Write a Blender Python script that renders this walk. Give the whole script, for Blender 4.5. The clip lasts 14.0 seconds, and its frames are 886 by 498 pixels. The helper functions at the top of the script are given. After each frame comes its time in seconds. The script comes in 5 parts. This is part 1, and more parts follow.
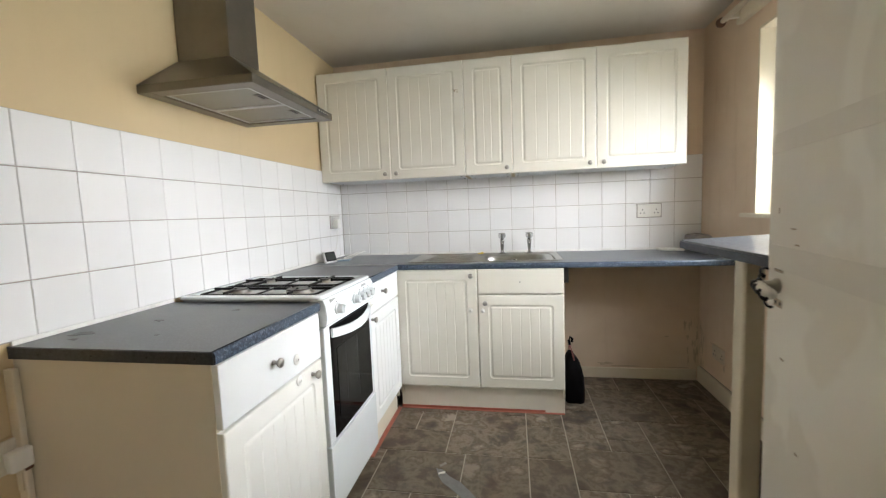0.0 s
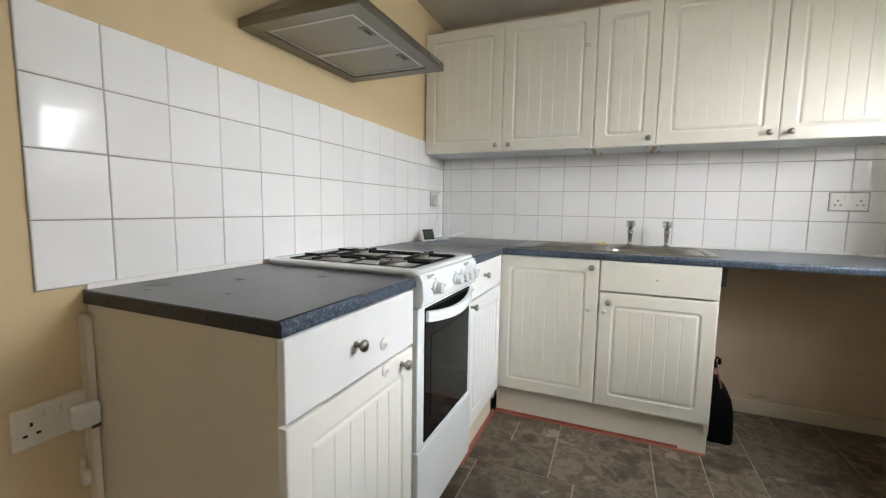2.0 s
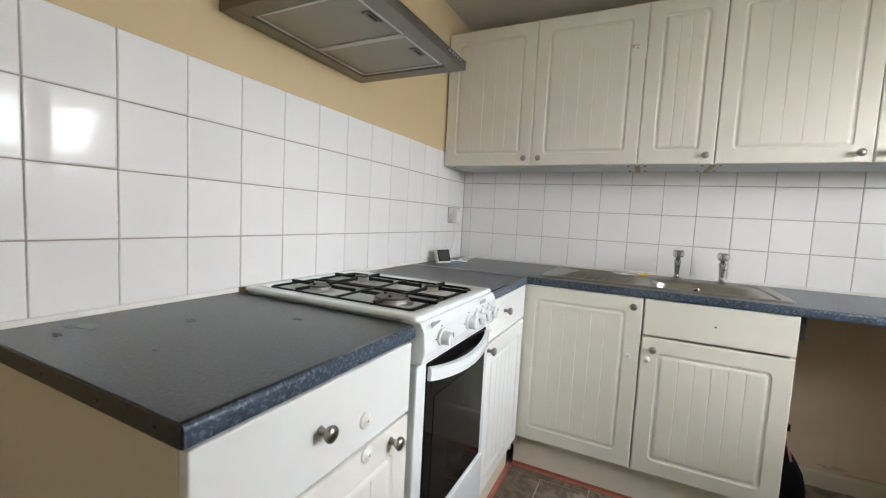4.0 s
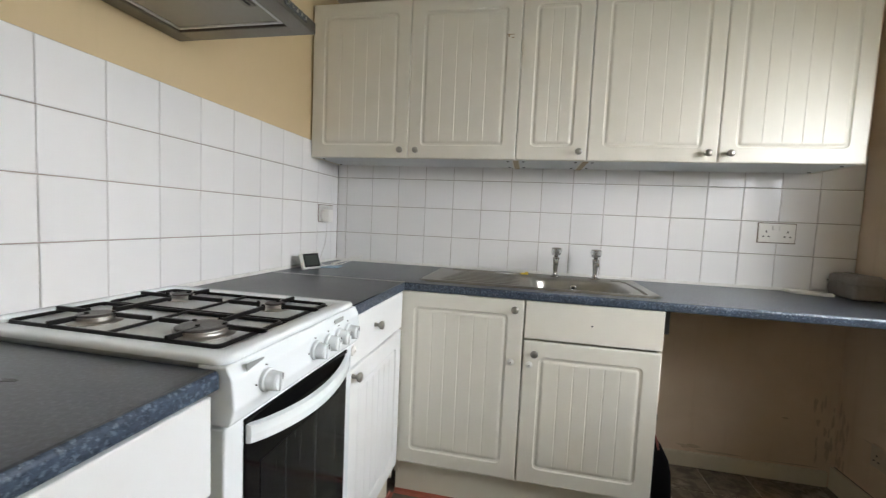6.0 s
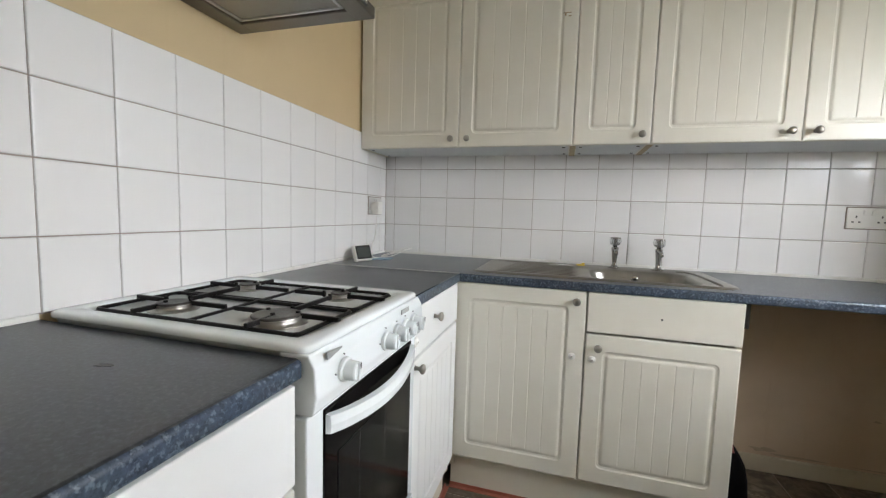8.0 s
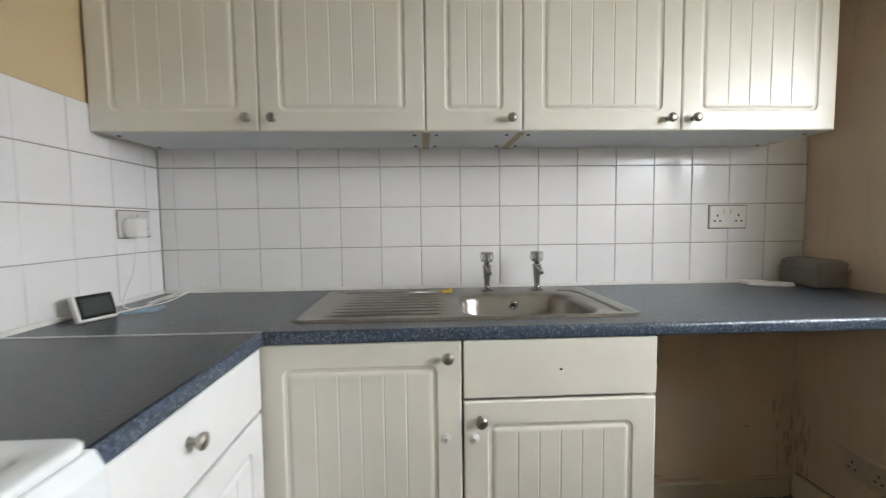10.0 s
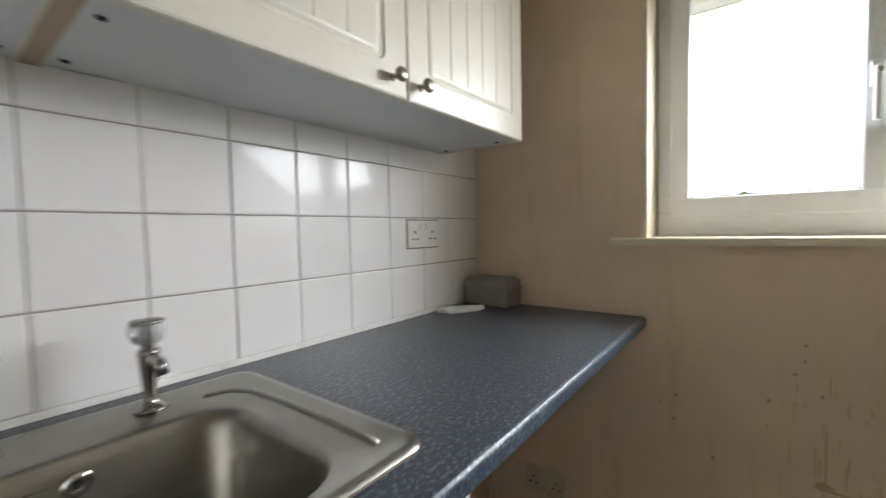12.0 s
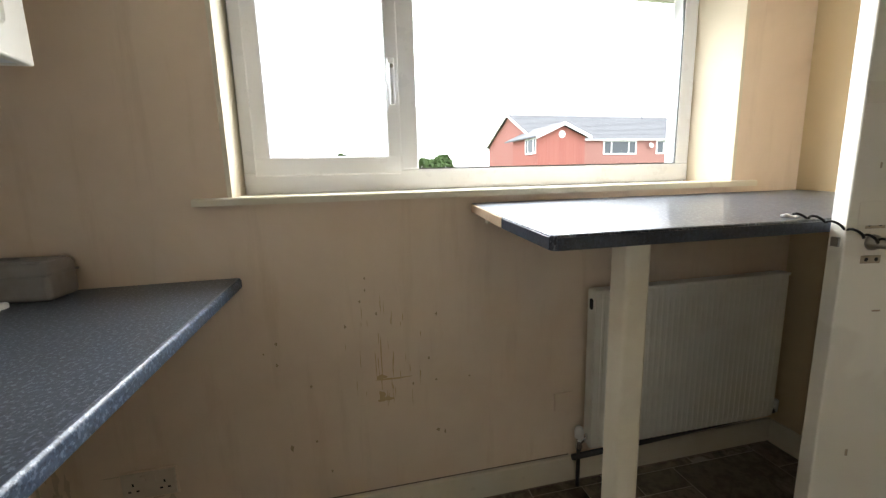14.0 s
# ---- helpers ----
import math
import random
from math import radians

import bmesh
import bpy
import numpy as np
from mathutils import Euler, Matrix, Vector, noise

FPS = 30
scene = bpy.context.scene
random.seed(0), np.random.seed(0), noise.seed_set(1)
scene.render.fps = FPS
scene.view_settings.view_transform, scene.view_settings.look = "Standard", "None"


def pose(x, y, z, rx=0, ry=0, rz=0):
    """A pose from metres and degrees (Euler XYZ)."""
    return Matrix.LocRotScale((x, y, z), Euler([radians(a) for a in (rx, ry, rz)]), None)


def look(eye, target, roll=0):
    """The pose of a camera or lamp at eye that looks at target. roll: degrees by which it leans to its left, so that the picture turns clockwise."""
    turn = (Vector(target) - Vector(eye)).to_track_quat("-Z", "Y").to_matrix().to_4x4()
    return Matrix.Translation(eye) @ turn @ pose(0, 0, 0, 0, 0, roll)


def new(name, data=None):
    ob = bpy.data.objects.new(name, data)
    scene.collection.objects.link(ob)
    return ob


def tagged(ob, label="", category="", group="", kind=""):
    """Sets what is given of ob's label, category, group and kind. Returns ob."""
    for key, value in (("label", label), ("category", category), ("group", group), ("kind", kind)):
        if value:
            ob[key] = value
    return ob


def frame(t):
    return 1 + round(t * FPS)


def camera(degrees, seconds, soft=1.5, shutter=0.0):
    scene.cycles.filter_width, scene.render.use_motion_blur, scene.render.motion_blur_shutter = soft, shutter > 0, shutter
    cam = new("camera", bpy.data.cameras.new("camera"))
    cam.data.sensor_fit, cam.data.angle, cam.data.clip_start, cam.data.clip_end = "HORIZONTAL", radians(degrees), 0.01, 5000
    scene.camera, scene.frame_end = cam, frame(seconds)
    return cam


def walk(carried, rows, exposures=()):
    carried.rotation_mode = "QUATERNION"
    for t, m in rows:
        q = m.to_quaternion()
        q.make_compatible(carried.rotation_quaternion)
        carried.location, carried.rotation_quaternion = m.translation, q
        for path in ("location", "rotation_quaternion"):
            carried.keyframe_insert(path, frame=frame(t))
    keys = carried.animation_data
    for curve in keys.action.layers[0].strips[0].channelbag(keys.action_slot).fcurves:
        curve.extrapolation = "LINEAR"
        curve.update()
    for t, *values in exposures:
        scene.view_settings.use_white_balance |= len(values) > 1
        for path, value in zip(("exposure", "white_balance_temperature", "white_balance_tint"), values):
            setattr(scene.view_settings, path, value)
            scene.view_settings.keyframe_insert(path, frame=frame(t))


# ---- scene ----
cam = camera(95.0, 14.0, soft=1.25, shutter=0.28)
PATH = [
    (0, (1.291, -2.926, 1.201), (0.944, -0.964, 1.022), -2.2),
    (0.5, (1.211, -2.701, 1.178), (0.83, -0.749, 0.973), -1.6),
    (1, (1.156, -2.612, 1.168), (0.678, -0.682, 0.948), -1.0),
    (1.5, (1.123, -2.612, 1.151), (0.499, -0.727, 0.911), -0.2),
    (2, (1.13, -2.645, 1.102), (0.354, -0.813, 0.9), 0.9),
    (2.5, (1.124, -2.616, 1.129), (0.268, -0.818, 0.947), 2.5),
    (2.7, (1.116, -2.597, 1.143), (0.215, -0.819, 0.975), 3.0),
    (4.8, (0.991, -2.244, 1.149), (0.187, -0.419, 1.001), 2.8),
    (5, (0.98, -2.214, 1.147), (0.246, -0.359, 1.002), 2.6),
    (5.5, (1.003, -2.166, 1.149), (0.433, -0.254, 1.004), 2.3),
    (6, (1.066, -2.142, 1.153), (0.664, -0.188, 1.011), 2.6),
    (6.5, (1.124, -2.121, 1.141), (0.799, -0.152, 0.997), 3.0),
    (7, (1.119, -2.136, 1.13), (0.68, -0.193, 0.951), 2.6),
    (7.2, (1.101, -2.145, 1.129), (0.529, -0.238, 0.942), 1.8),
    (9.3, (0.845, -1.82, 1.155), (0.523, -0.333, 1.06), -0.2),
    (9.5, (0.909, -1.731, 1.183), (0.616, 0.245, 1.074), -0.9),
    (10, (0.986, -1.564, 1.153), (1.076, 0.43, 1.023), -0.7),
    (10.5, (1.038, -1.4, 1.17), (1.274, 0.581, 1.023), -1.0),
    (11, (1.077, -1.278, 1.163), (1.659, 0.629, 1.012), -1.2),
    (11.5, (1.067, -1.068, 1.171), (2.13, 0.623, 1.066), -1.3),
    (12, (1.178, -0.86, 1.173), (2.763, 0.357, 1.08), -1.2),
    (12.5, (1.307, -0.747, 1.174), (3.252, -0.292, 1.073), -0.8),
    (13, (1.286, -0.759, 1.149), (3.25, -1.063, 0.923), 0.5),
    (13.5, (1.225, -0.857, 1.153), (3.126, -1.376, 0.809), 1.0),
    (14, (1.219, -0.942, 1.176), (3.143, -1.365, 0.833), -1.6),
]
walk(cam, [(t, look(eye, target, roll)) for t, eye, target, roll in PATH], exposures=[(0, 0.9), (0.6, 0.64), (1.2, 0.53), (2.2, 0.62), (2.7, 0.6), (6.0, 0.42), (9.3, 0.38), (10.3, 0.43), (11.5, 0.42), (12.4, 0.16), (13.0, 0.22), (13.5, 0.44), (14, 0.5)])

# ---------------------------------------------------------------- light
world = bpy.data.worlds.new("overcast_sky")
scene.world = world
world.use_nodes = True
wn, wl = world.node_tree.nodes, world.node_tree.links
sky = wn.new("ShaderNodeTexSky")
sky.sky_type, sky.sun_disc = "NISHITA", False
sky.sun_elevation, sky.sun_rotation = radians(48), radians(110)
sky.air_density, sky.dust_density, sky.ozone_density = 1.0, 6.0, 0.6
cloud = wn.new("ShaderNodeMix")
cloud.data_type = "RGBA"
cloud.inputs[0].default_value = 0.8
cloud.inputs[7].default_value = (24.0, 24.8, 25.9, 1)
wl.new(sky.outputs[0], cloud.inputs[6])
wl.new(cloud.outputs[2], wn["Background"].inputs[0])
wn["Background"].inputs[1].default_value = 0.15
sun_data = bpy.data.lights.new("sun", "SUN")
sun_data.energy, sun_data.angle, sun_data.color = 0.8, radians(25), (1.0, 0.96, 0.9)
# added lamp just outside the window, stands in for open sky above the roofs
day_data = bpy.data.lights.new("window_daylight", "AREA")
day_data.shape, day_data.size, day_data.size_y, day_data.energy, day_data.color = "RECTANGLE", 1.40, 0.50, 22.0, (0.935, 0.985, 1.035)
day_data.spread = radians(165)
new("window_daylight", day_data).matrix_world = look((2.89, -1.45, 1.64), (1.89, -1.45, 1.64 - math.tan(radians(53))))
new("sun", sun_data).matrix_world = look((30, -12, 40), (0, 0, 0))


# ---------------------------------------------------------------- materials
class Mat:
    """A small builder of node materials."""

    def __init__(self, name, color=(0.8, 0.8, 0.8), rough=0.5, metal=0.0, spec=0.5):
        self.m = bpy.data.materials.new(name)
        self.m.use_nodes = True
        self.n, self.l = self.m.node_tree.nodes, self.m.node_tree.links
        self.b = self.n["Principled BSDF"]
        self.b.inputs["Base Color"].default_value = (*color, 1)
        self.b.inputs["Roughness"].default_value = rough
        self.b.inputs["Metallic"].default_value = metal
        self.b.inputs["Specular IOR Level"].default_value = spec
        self.out = None

    def coord(self, which="Object", scale=(1, 1, 1)):
        c = self.n.new("ShaderNodeTexCoord")
        mp = self.n.new("ShaderNodeMapping")
        mp.inputs["Scale"].default_value = scale
        self.l.new(c.outputs[which], mp.inputs[0])
        return mp.outputs[0]

    def world(self, scale=(1, 1, 1)):
        c = self.n.new("ShaderNodeNewGeometry")
        mp = self.n.new("ShaderNodeMapping")
        mp.inputs["Scale"].default_value = scale
        self.l.new(c.outputs["Position"], mp.inputs[0])
        return mp.outputs[0]

    def noise(self, vec, scale, detail=4, rough=0.55, distort=0.0):
        t = self.n.new("ShaderNodeTexNoise")
        t.inputs["Scale"].default_value, t.inputs["Detail"].default_value = scale, detail
        t.inputs["Roughness"].default_value, t.inputs["Distortion"].default_value = rough, distort
        self.l.new(vec, t.inputs["Vector"])
        return t.outputs["Fac"]

    def voronoi(self, vec, scale):
        t = self.n.new("ShaderNodeTexVoronoi")
        t.inputs["Scale"].default_value = scale
        self.l.new(vec, t.inputs["Vector"])
        return t.outputs["Distance"]

    def ramp(self, fac, *stops):
        r = self.n.new("ShaderNodeValToRGB")
        el = r.color_ramp.elements
        while len(el) < len(stops):
            el.new(0.5)
        for e, (p, c) in zip(el, stops):
            e.position = p
            e.color = (*c, 1) if len(c) == 3 else (c[0], c[0], c[0], 1)
        self.l.new(fac, r.inputs[0])
        return r.outputs[0]

    def mix(self, fac, a, b, mode="MIX"):
        x = self.n.new("ShaderNodeMix")
        x.data_type, x.blend_type = "RGBA", mode
        for sock, v in ((x.inputs[0], fac), (x.inputs[6], a), (x.inputs[7], b)):
            if isinstance(v, (int, float)):
                sock.default_value = v
            elif isinstance(v, tuple):
                sock.default_value = (*v, 1)
            else:
                self.l.new(v, sock)
        return x.outputs[2]

    def random(self):
        return self.n.new("ShaderNodeObjectInfo").outputs["Random"]

    def color(self, v):
        self.l.new(v, self.b.inputs["Base Color"])
        return self

    def rough(self, v):
        self.l.new(v, self.b.inputs["Roughness"])
        return self

    def bump(self, h, strength=0.2, dist=0.002):
        bp = self.n.new("ShaderNodeBump")
        bp.inputs["Strength"].default_value, bp.inputs["Distance"].default_value = strength, dist
        self.l.new(h, bp.inputs["Height"])
        self.l.new(bp.outputs[0], self.b.inputs["Normal"])
        return self


def wall_paint(name, base, dirty, stain, amount=0.5):
    a = Mat(name, base, 0.75, spec=0.25)
    w = a.world()
    blot = a.ramp(a.noise(w, 1.7, 5, 0.6, 0.4), (0.35, (0.0,)), (0.75, (1.0,)))
    runs = a.ramp(a.noise(a.world((14, 14, 1.6)), 1.0, 5, 0.65), (0.55, (0.0,)), (0.8, (1.0,)))
    c = a.mix(a.mix(1.0, blot, (amount, amount, amount), "MULTIPLY"), base, dirty)
    c = a.mix(a.mix(1.0, runs, (amount * 0.6,) * 3, "MULTIPLY"), c, stain)
    a.color(c)
    a.bump(a.noise(w, 190, 3), 0.12, 0.002)
    return a.m


MAGNOLIA = wall_paint("magnolia_paint", (0.64, 0.495, 0.30), (0.58, 0.44, 0.25), (0.52, 0.38, 0.20), 0.35)
MAGNOLIA_WORN = wall_paint("worn_magnolia_paint", (0.77, 0.62, 0.475), (0.63, 0.475, 0.34), (0.53, 0.375, 0.24), 0.75)
REVEAL_PAINT = wall_paint("reveal_paint", (0.68, 0.605, 0.47), (0.62, 0.53, 0.38), (0.5, 0.38, 0.22), 0.3)
CEILING_PAINT = wall_paint("ceiling_paint", (0.68, 0.62, 0.54), (0.61, 0.53, 0.44), (0.54, 0.46, 0.36), 0.35)

# pale paint for the unseen hall wall, added to bounce light into the kitchen
HALL_BOUNCE_PAINT = wall_paint("hall_bounce_paint", (0.80, 0.76, 0.68), (0.74, 0.69, 0.60), (0.66, 0.60, 0.50), 0.3)


def painted(name, base, worn, rough=0.35, scale=6):
    a = Mat(name, base, rough)
    w = a.world()
    c = a.mix(a.ramp(a.noise(w, scale, 5, 0.6), (0.45, (0.0,)), (0.8, (0.6,))), base, worn)
    a.color(c)
    a.rough(a.ramp(a.noise(w, scale * 3, 3), (0.3, (rough * 0.85,)), (0.8, (min(1, rough * 1.3),))))
    a.bump(a.noise(w, 60, 3), 0.03, 0.001)
    return a.m


CREAM = painted("cream_vinyl_wrap", (0.77, 0.735, 0.65), (0.72, 0.68, 0.58), 0.33)
WHITE_UNIT = painted("white_foil", (0.78, 0.785, 0.78), (0.75, 0.74, 0.71), 0.33)
OFF_WHITE_DOOR = painted("off_white_foil", (0.78, 0.765, 0.715), (0.75, 0.725, 0.665), 0.33)
CARCASS = painted("carcass_board", (0.66, 0.60, 0.49), (0.60, 0.53, 0.41), 0.5, 3)
UNDERSIDE = painted("white_melamine", (0.72, 0.73, 0.74), (0.66, 0.66, 0.65), 0.5, 4)
GLOSS_WOOD = painted("cream_gloss_paint", (0.72, 0.64, 0.50), (0.63, 0.53, 0.38), 0.32, 5)
POST_PAINT = painted("post_paint", (0.72, 0.64, 0.50), (0.62, 0.52, 0.38), 0.45, 7)
ENAMEL = painted("white_enamel", (0.79, 0.825, 0.84), (0.77, 0.78, 0.76), 0.16, 9)
UPVC = painted("white_upvc", (0.80, 0.81, 0.83), (0.74, 0.74, 0.73), 0.3, 6)
PLASTIC_WHITE = painted("white_plastic", (0.80, 0.78, 0.74), (0.74, 0.71, 0.64), 0.35, 20)
PLASTIC_CREAM = painted("aged_cream_plastic", (0.72, 0.67, 0.57), (0.62, 0.55, 0.44), 0.4, 16)
RADIATOR_PAINT = painted("radiator_enamel", (0.74, 0.70, 0.62), (0.64, 0.57, 0.45), 0.35, 8)
SCUFF_DARK = Mat("scuff", (0.40, 0.29, 0.175), 0.8).m


def door_paint():
    a = Mat("patchy_door_paint", (0.66, 0.6, 0.5), 0.5)
    w = a.coord("Object")
    patch = a.ramp(a.noise(w, 3.2, 3, 0.5, 0.8), (0.48, (0.0,)), (0.53, (1.0,)))
    c = a.mix(patch, (0.72, 0.67, 0.58), (0.77, 0.725, 0.635))
    marks = a.ramp(a.noise(w, 16, 5, 0.7), (0.68, (0.0,)), (0.76, (0.5,)))
    a.color(a.mix(marks, c, (0.45, 0.37, 0.27)))
    a.rough(a.ramp(patch, (0.0, (0.55,)), (1.0, (0.32,))))
    a.bump(a.noise(w, 40, 3), 0.06, 0.001)
    return a.m


DOOR_PAINT = door_paint()
DOOR_BAND = painted("bare_paint_band", (0.68, 0.63, 0.54), (0.63, 0.575, 0.485), 0.5, 9)


def tile_glaze():
    a = Mat("white_glazed_tile", (0.82, 0.81, 0.80), 0.06, spec=0.34)
    r = a.random()
    c = a.ramp(r, (0.0, (0.80, 0.785, 0.775)), (1.0, (0.84, 0.825, 0.815)))
    dirt = a.ramp(a.noise(a.world(), 7, 5, 0.65), (0.62, (0.0,)), (0.9, (0.35,)))
    a.color(a.mix(dirt, c, (0.70, 0.66, 0.60)))
    a.rough(a.ramp(a.noise(a.world(), 14, 4), (0.3, (0.03,)), (0.85, (0.08,))))
    a.bump(a.noise(a.world(), 11, 2), 0.06, 0.003)
    return a.m


TILE = tile_glaze()
GROUT = painted("grubby_grout", (0.42, 0.37, 0.33), (0.28, 0.23, 0.19), 0.85, 9)
# brown for grime lines and for shadow lines painted round edges
GRIME_SHADE = painted("brown_grime_shade", (0.22, 0.175, 0.135), (0.14, 0.105, 0.075), 0.8, 30)
SEALANT = painted("white_sealant", (0.80, 0.785, 0.75), (0.62, 0.57, 0.50), 0.4, 18)


def laminate(name, dark, mid, light, rough, flecks=0.45):
    a = Mat(name, mid, rough)
    w = a.world()
    c = a.ramp(a.noise(w, 120, 4, 0.7), (0.34, dark), (0.50, mid), (0.66, tuple(1.35 * x for x in mid)))
    fleck = a.ramp(a.noise(w, 150, 2, 0.6), (0.53, (0.0,)), (0.64, (flecks,)))
    c = a.mix(fleck, c, light)
    a.color(c)
    a.rough(a.ramp(a.noise(w, 5, 2, 0.5), (0.2, (rough * 0.95,)), (0.9, (rough * 1.12,))))
    return a.m


WORKTOP = laminate("blue_grey_speckled_laminate", (0.013, 0.016, 0.022), (0.037, 0.045, 0.059), (0.25, 0.28, 0.32), 0.29, 0.55)
BAR_EDGE = laminate("dark_navy_edging", (0.010, 0.014, 0.024), (0.020, 0.028, 0.046), (0.07, 0.09, 0.125), 0.38, 0.3)
# darker, less flecked laminate for the end and corner boards
WORKTOP_DULL = laminate("dull_grey_laminate", (0.016, 0.018, 0.023), (0.029, 0.033, 0.040), (0.105, 0.118, 0.135), 0.30, 0.3)
WORKTOP_EDGE = laminate("worn_blue_laminate_edge", (0.014, 0.021, 0.036), (0.042, 0.060, 0.092), (0.23, 0.275, 0.34), 0.36, 0.5)
BARE_CHIPBOARD = painted("bare_chipboard", (0.42, 0.29, 0.17), (0.34, 0.22, 0.12), 0.8, 40)
ALU_STRIP = Mat("dull_aluminium", (0.62, 0.62, 0.62), 0.35, 1.0).m


def brushed(name, color, rough, stretch):
    a = Mat(name, color, rough, 1.0)
    g = a.noise(a.world(stretch), 1.0, 4, 0.7)
    s = a.noise(a.world(), 9, 5, 0.65)
    a.color(a.mix(a.ramp(s, (0.4, (0.0,)), (0.8, (0.5,))), color, tuple(0.72 * x for x in color)))
    a.rough(a.ramp(g, (0.3, (rough * 0.9,)), (0.75, (rough * 1.15,))))
    a.bump(g, 0.02, 0.0004)
    return a.m


STEEL = brushed("brushed_sink_steel", (0.36, 0.345, 0.32), 0.30, (14, 380, 380))
HOOD_STEEL = brushed("tarnished_hood_steel", (0.225, 0.205, 0.178), 0.36, (320, 14, 320))
TAP_CHROME = Mat("aged_tap_chrome", (0.42, 0.41, 0.39), 0.13, 1.0).m
CHROME = Mat("chrome", (0.78, 0.78, 0.78), 0.08, 1.0).m
NICKEL = Mat("satin_nickel", (0.40, 0.375, 0.34), 0.28, 1.0).m
CAST_IRON = Mat("black_enamelled_steel", (0.009, 0.008, 0.008), 0.4, spec=0.22).m
HOB_STEEL = painted("hob_enamel", (0.64, 0.65, 0.65), (0.52, 0.51, 0.49), 0.10, 14)
BURNER_CAP = painted("burnt_burner_cap", (0.055, 0.047, 0.042), (0.025, 0.021, 0.018), 0.42, 60)
BURNER_RING = brushed("burner_alloy", (0.42, 0.40, 0.37), 0.4, (90, 90, 90))
BLACK_GLASS = Mat("black_oven_glass", (0.006, 0.0055, 0.0055), 0.06, spec=0.10).m
GREY_PRINT = Mat("grey_print", (0.10, 0.10, 0.10), 0.5).m
BADGE_GREY = Mat("pale_grey_print", (0.30, 0.31, 0.31), 0.4).m
DARK_SLOT = Mat("dark_recess", (0.012, 0.011, 0.010), 0.7).m
RED_TAPE = painted("faded_red_tape", (0.42, 0.13, 0.085), (0.30, 0.10, 0.07), 0.55, 22)
BLACK_CLOTH = Mat("black_bag_cloth", (0.005, 0.0045, 0.005), 0.9, spec=0.06).m
GREY_PLASTIC = painted("dusty_grey_box", (0.28, 0.25, 0.225), (0.20, 0.178, 0.155), 0.75, 14)
YELLOW = painted("yellow_plastic", (0.72, 0.50, 0.04), (0.6, 0.42, 0.05), 0.45, 60)
BLUE_CLOTH = painted("pale_blue_cloth", (0.28, 0.38, 0.48), (0.2, 0.28, 0.37), 0.8, 80)
SCREEN = Mat("lcd_glass", (0.055, 0.06, 0.055), 0.2, spec=0.3).m
COPPER = Mat("dirty_copper", (0.20, 0.12, 0.075), 0.45, 0.6).m
PIPE_DARK = Mat("dark_pipe", (0.025, 0.02, 0.017), 0.5).m
RUSTY_LEG = painted("rusty_foot", (0.13, 0.065, 0.035), (0.08, 0.04, 0.02), 0.7, 40)
PINK = Mat("pink_plastic", (0.36, 0.12, 0.10), 0.45).m
ACRYLIC = Mat("clear_acrylic", (0.95, 0.95, 0.95), 0.04)
ACRYLIC.b.inputs["Transmission Weight"].default_value = 0.85
ACRYLIC = ACRYLIC.m
GLASS = Mat("window_glass", (1.0, 1.0, 1.0), 0.0)
GLASS.b.inputs["Transmission Weight"].default_value = 1.0
GLASS.b.inputs["IOR"].default_value = 1.04
GLASS = GLASS.m


def mesh_filter():
    a = Mat("greasy_filter_mesh", (0.36, 0.34, 0.30), 0.45, 0.9)
    v = a.voronoi(a.world((620, 620, 620)), 1.0)
    a.color(a.ramp(v, (0.1, (0.25, 0.235, 0.205)), (0.7, (0.36, 0.34, 0.30))))
    a.bump(v, 0.3, 0.001)
    return a.m


FILTER = mesh_filter()


def vinyl_slate():
    a = Mat("slate_print_vinyl", (0.2, 0.17, 0.14), 0.42, spec=0.4)
    c = a.coord("Object")
    info = a.n.new("ShaderNodeObjectInfo")
    off = a.n.new("ShaderNodeVectorMath")
    off.operation = "SCALE"
    off.inputs[0].default_value = (37.0, 53.0, 71.0)
    a.l.new(info.outputs["Random"], off.inputs["Scale"])
    add = a.n.new("ShaderNodeVectorMath")
    a.l.new(c, add.inputs[0])
    a.l.new(off.outputs[0], add.inputs[1])
    v = add.outputs[0]
    n1 = a.noise(v, 6.0, 6, 0.62, 0.25)
    n2 = a.noise(v, 15, 6, 0.7, 0.3)
    col = a.ramp(n1, (0.30, (0.045, 0.033, 0.023)), (0.42, (0.12, 0.090, 0.062)), (0.50, (0.25, 0.205, 0.155)),
                 (0.56, (0.13, 0.094, 0.060)), (0.66, (0.36, 0.31, 0.245)))
    col = a.mix(a.ramp(n2, (0.34, (0.55,)), (0.48, (0.0,))), col, (0.05, 0.042, 0.034))
    col = a.mix(a.ramp(info.outputs["Random"], (0.0, (0.0,)), (1.0, (0.5,))), col, (0.105, 0.076, 0.050))
    a.color(col)
    a.rough(a.ramp(n2, (0.3, (0.44,)), (0.7, (0.65,))))
    a.bump(n2, 0.12, 0.0015)
    return a.m


VINYL = vinyl_slate()
VINYL_JOINT = painted("vinyl_joint_print", (0.40, 0.35, 0.28), (0.22, 0.185, 0.14), 0.5, 8)


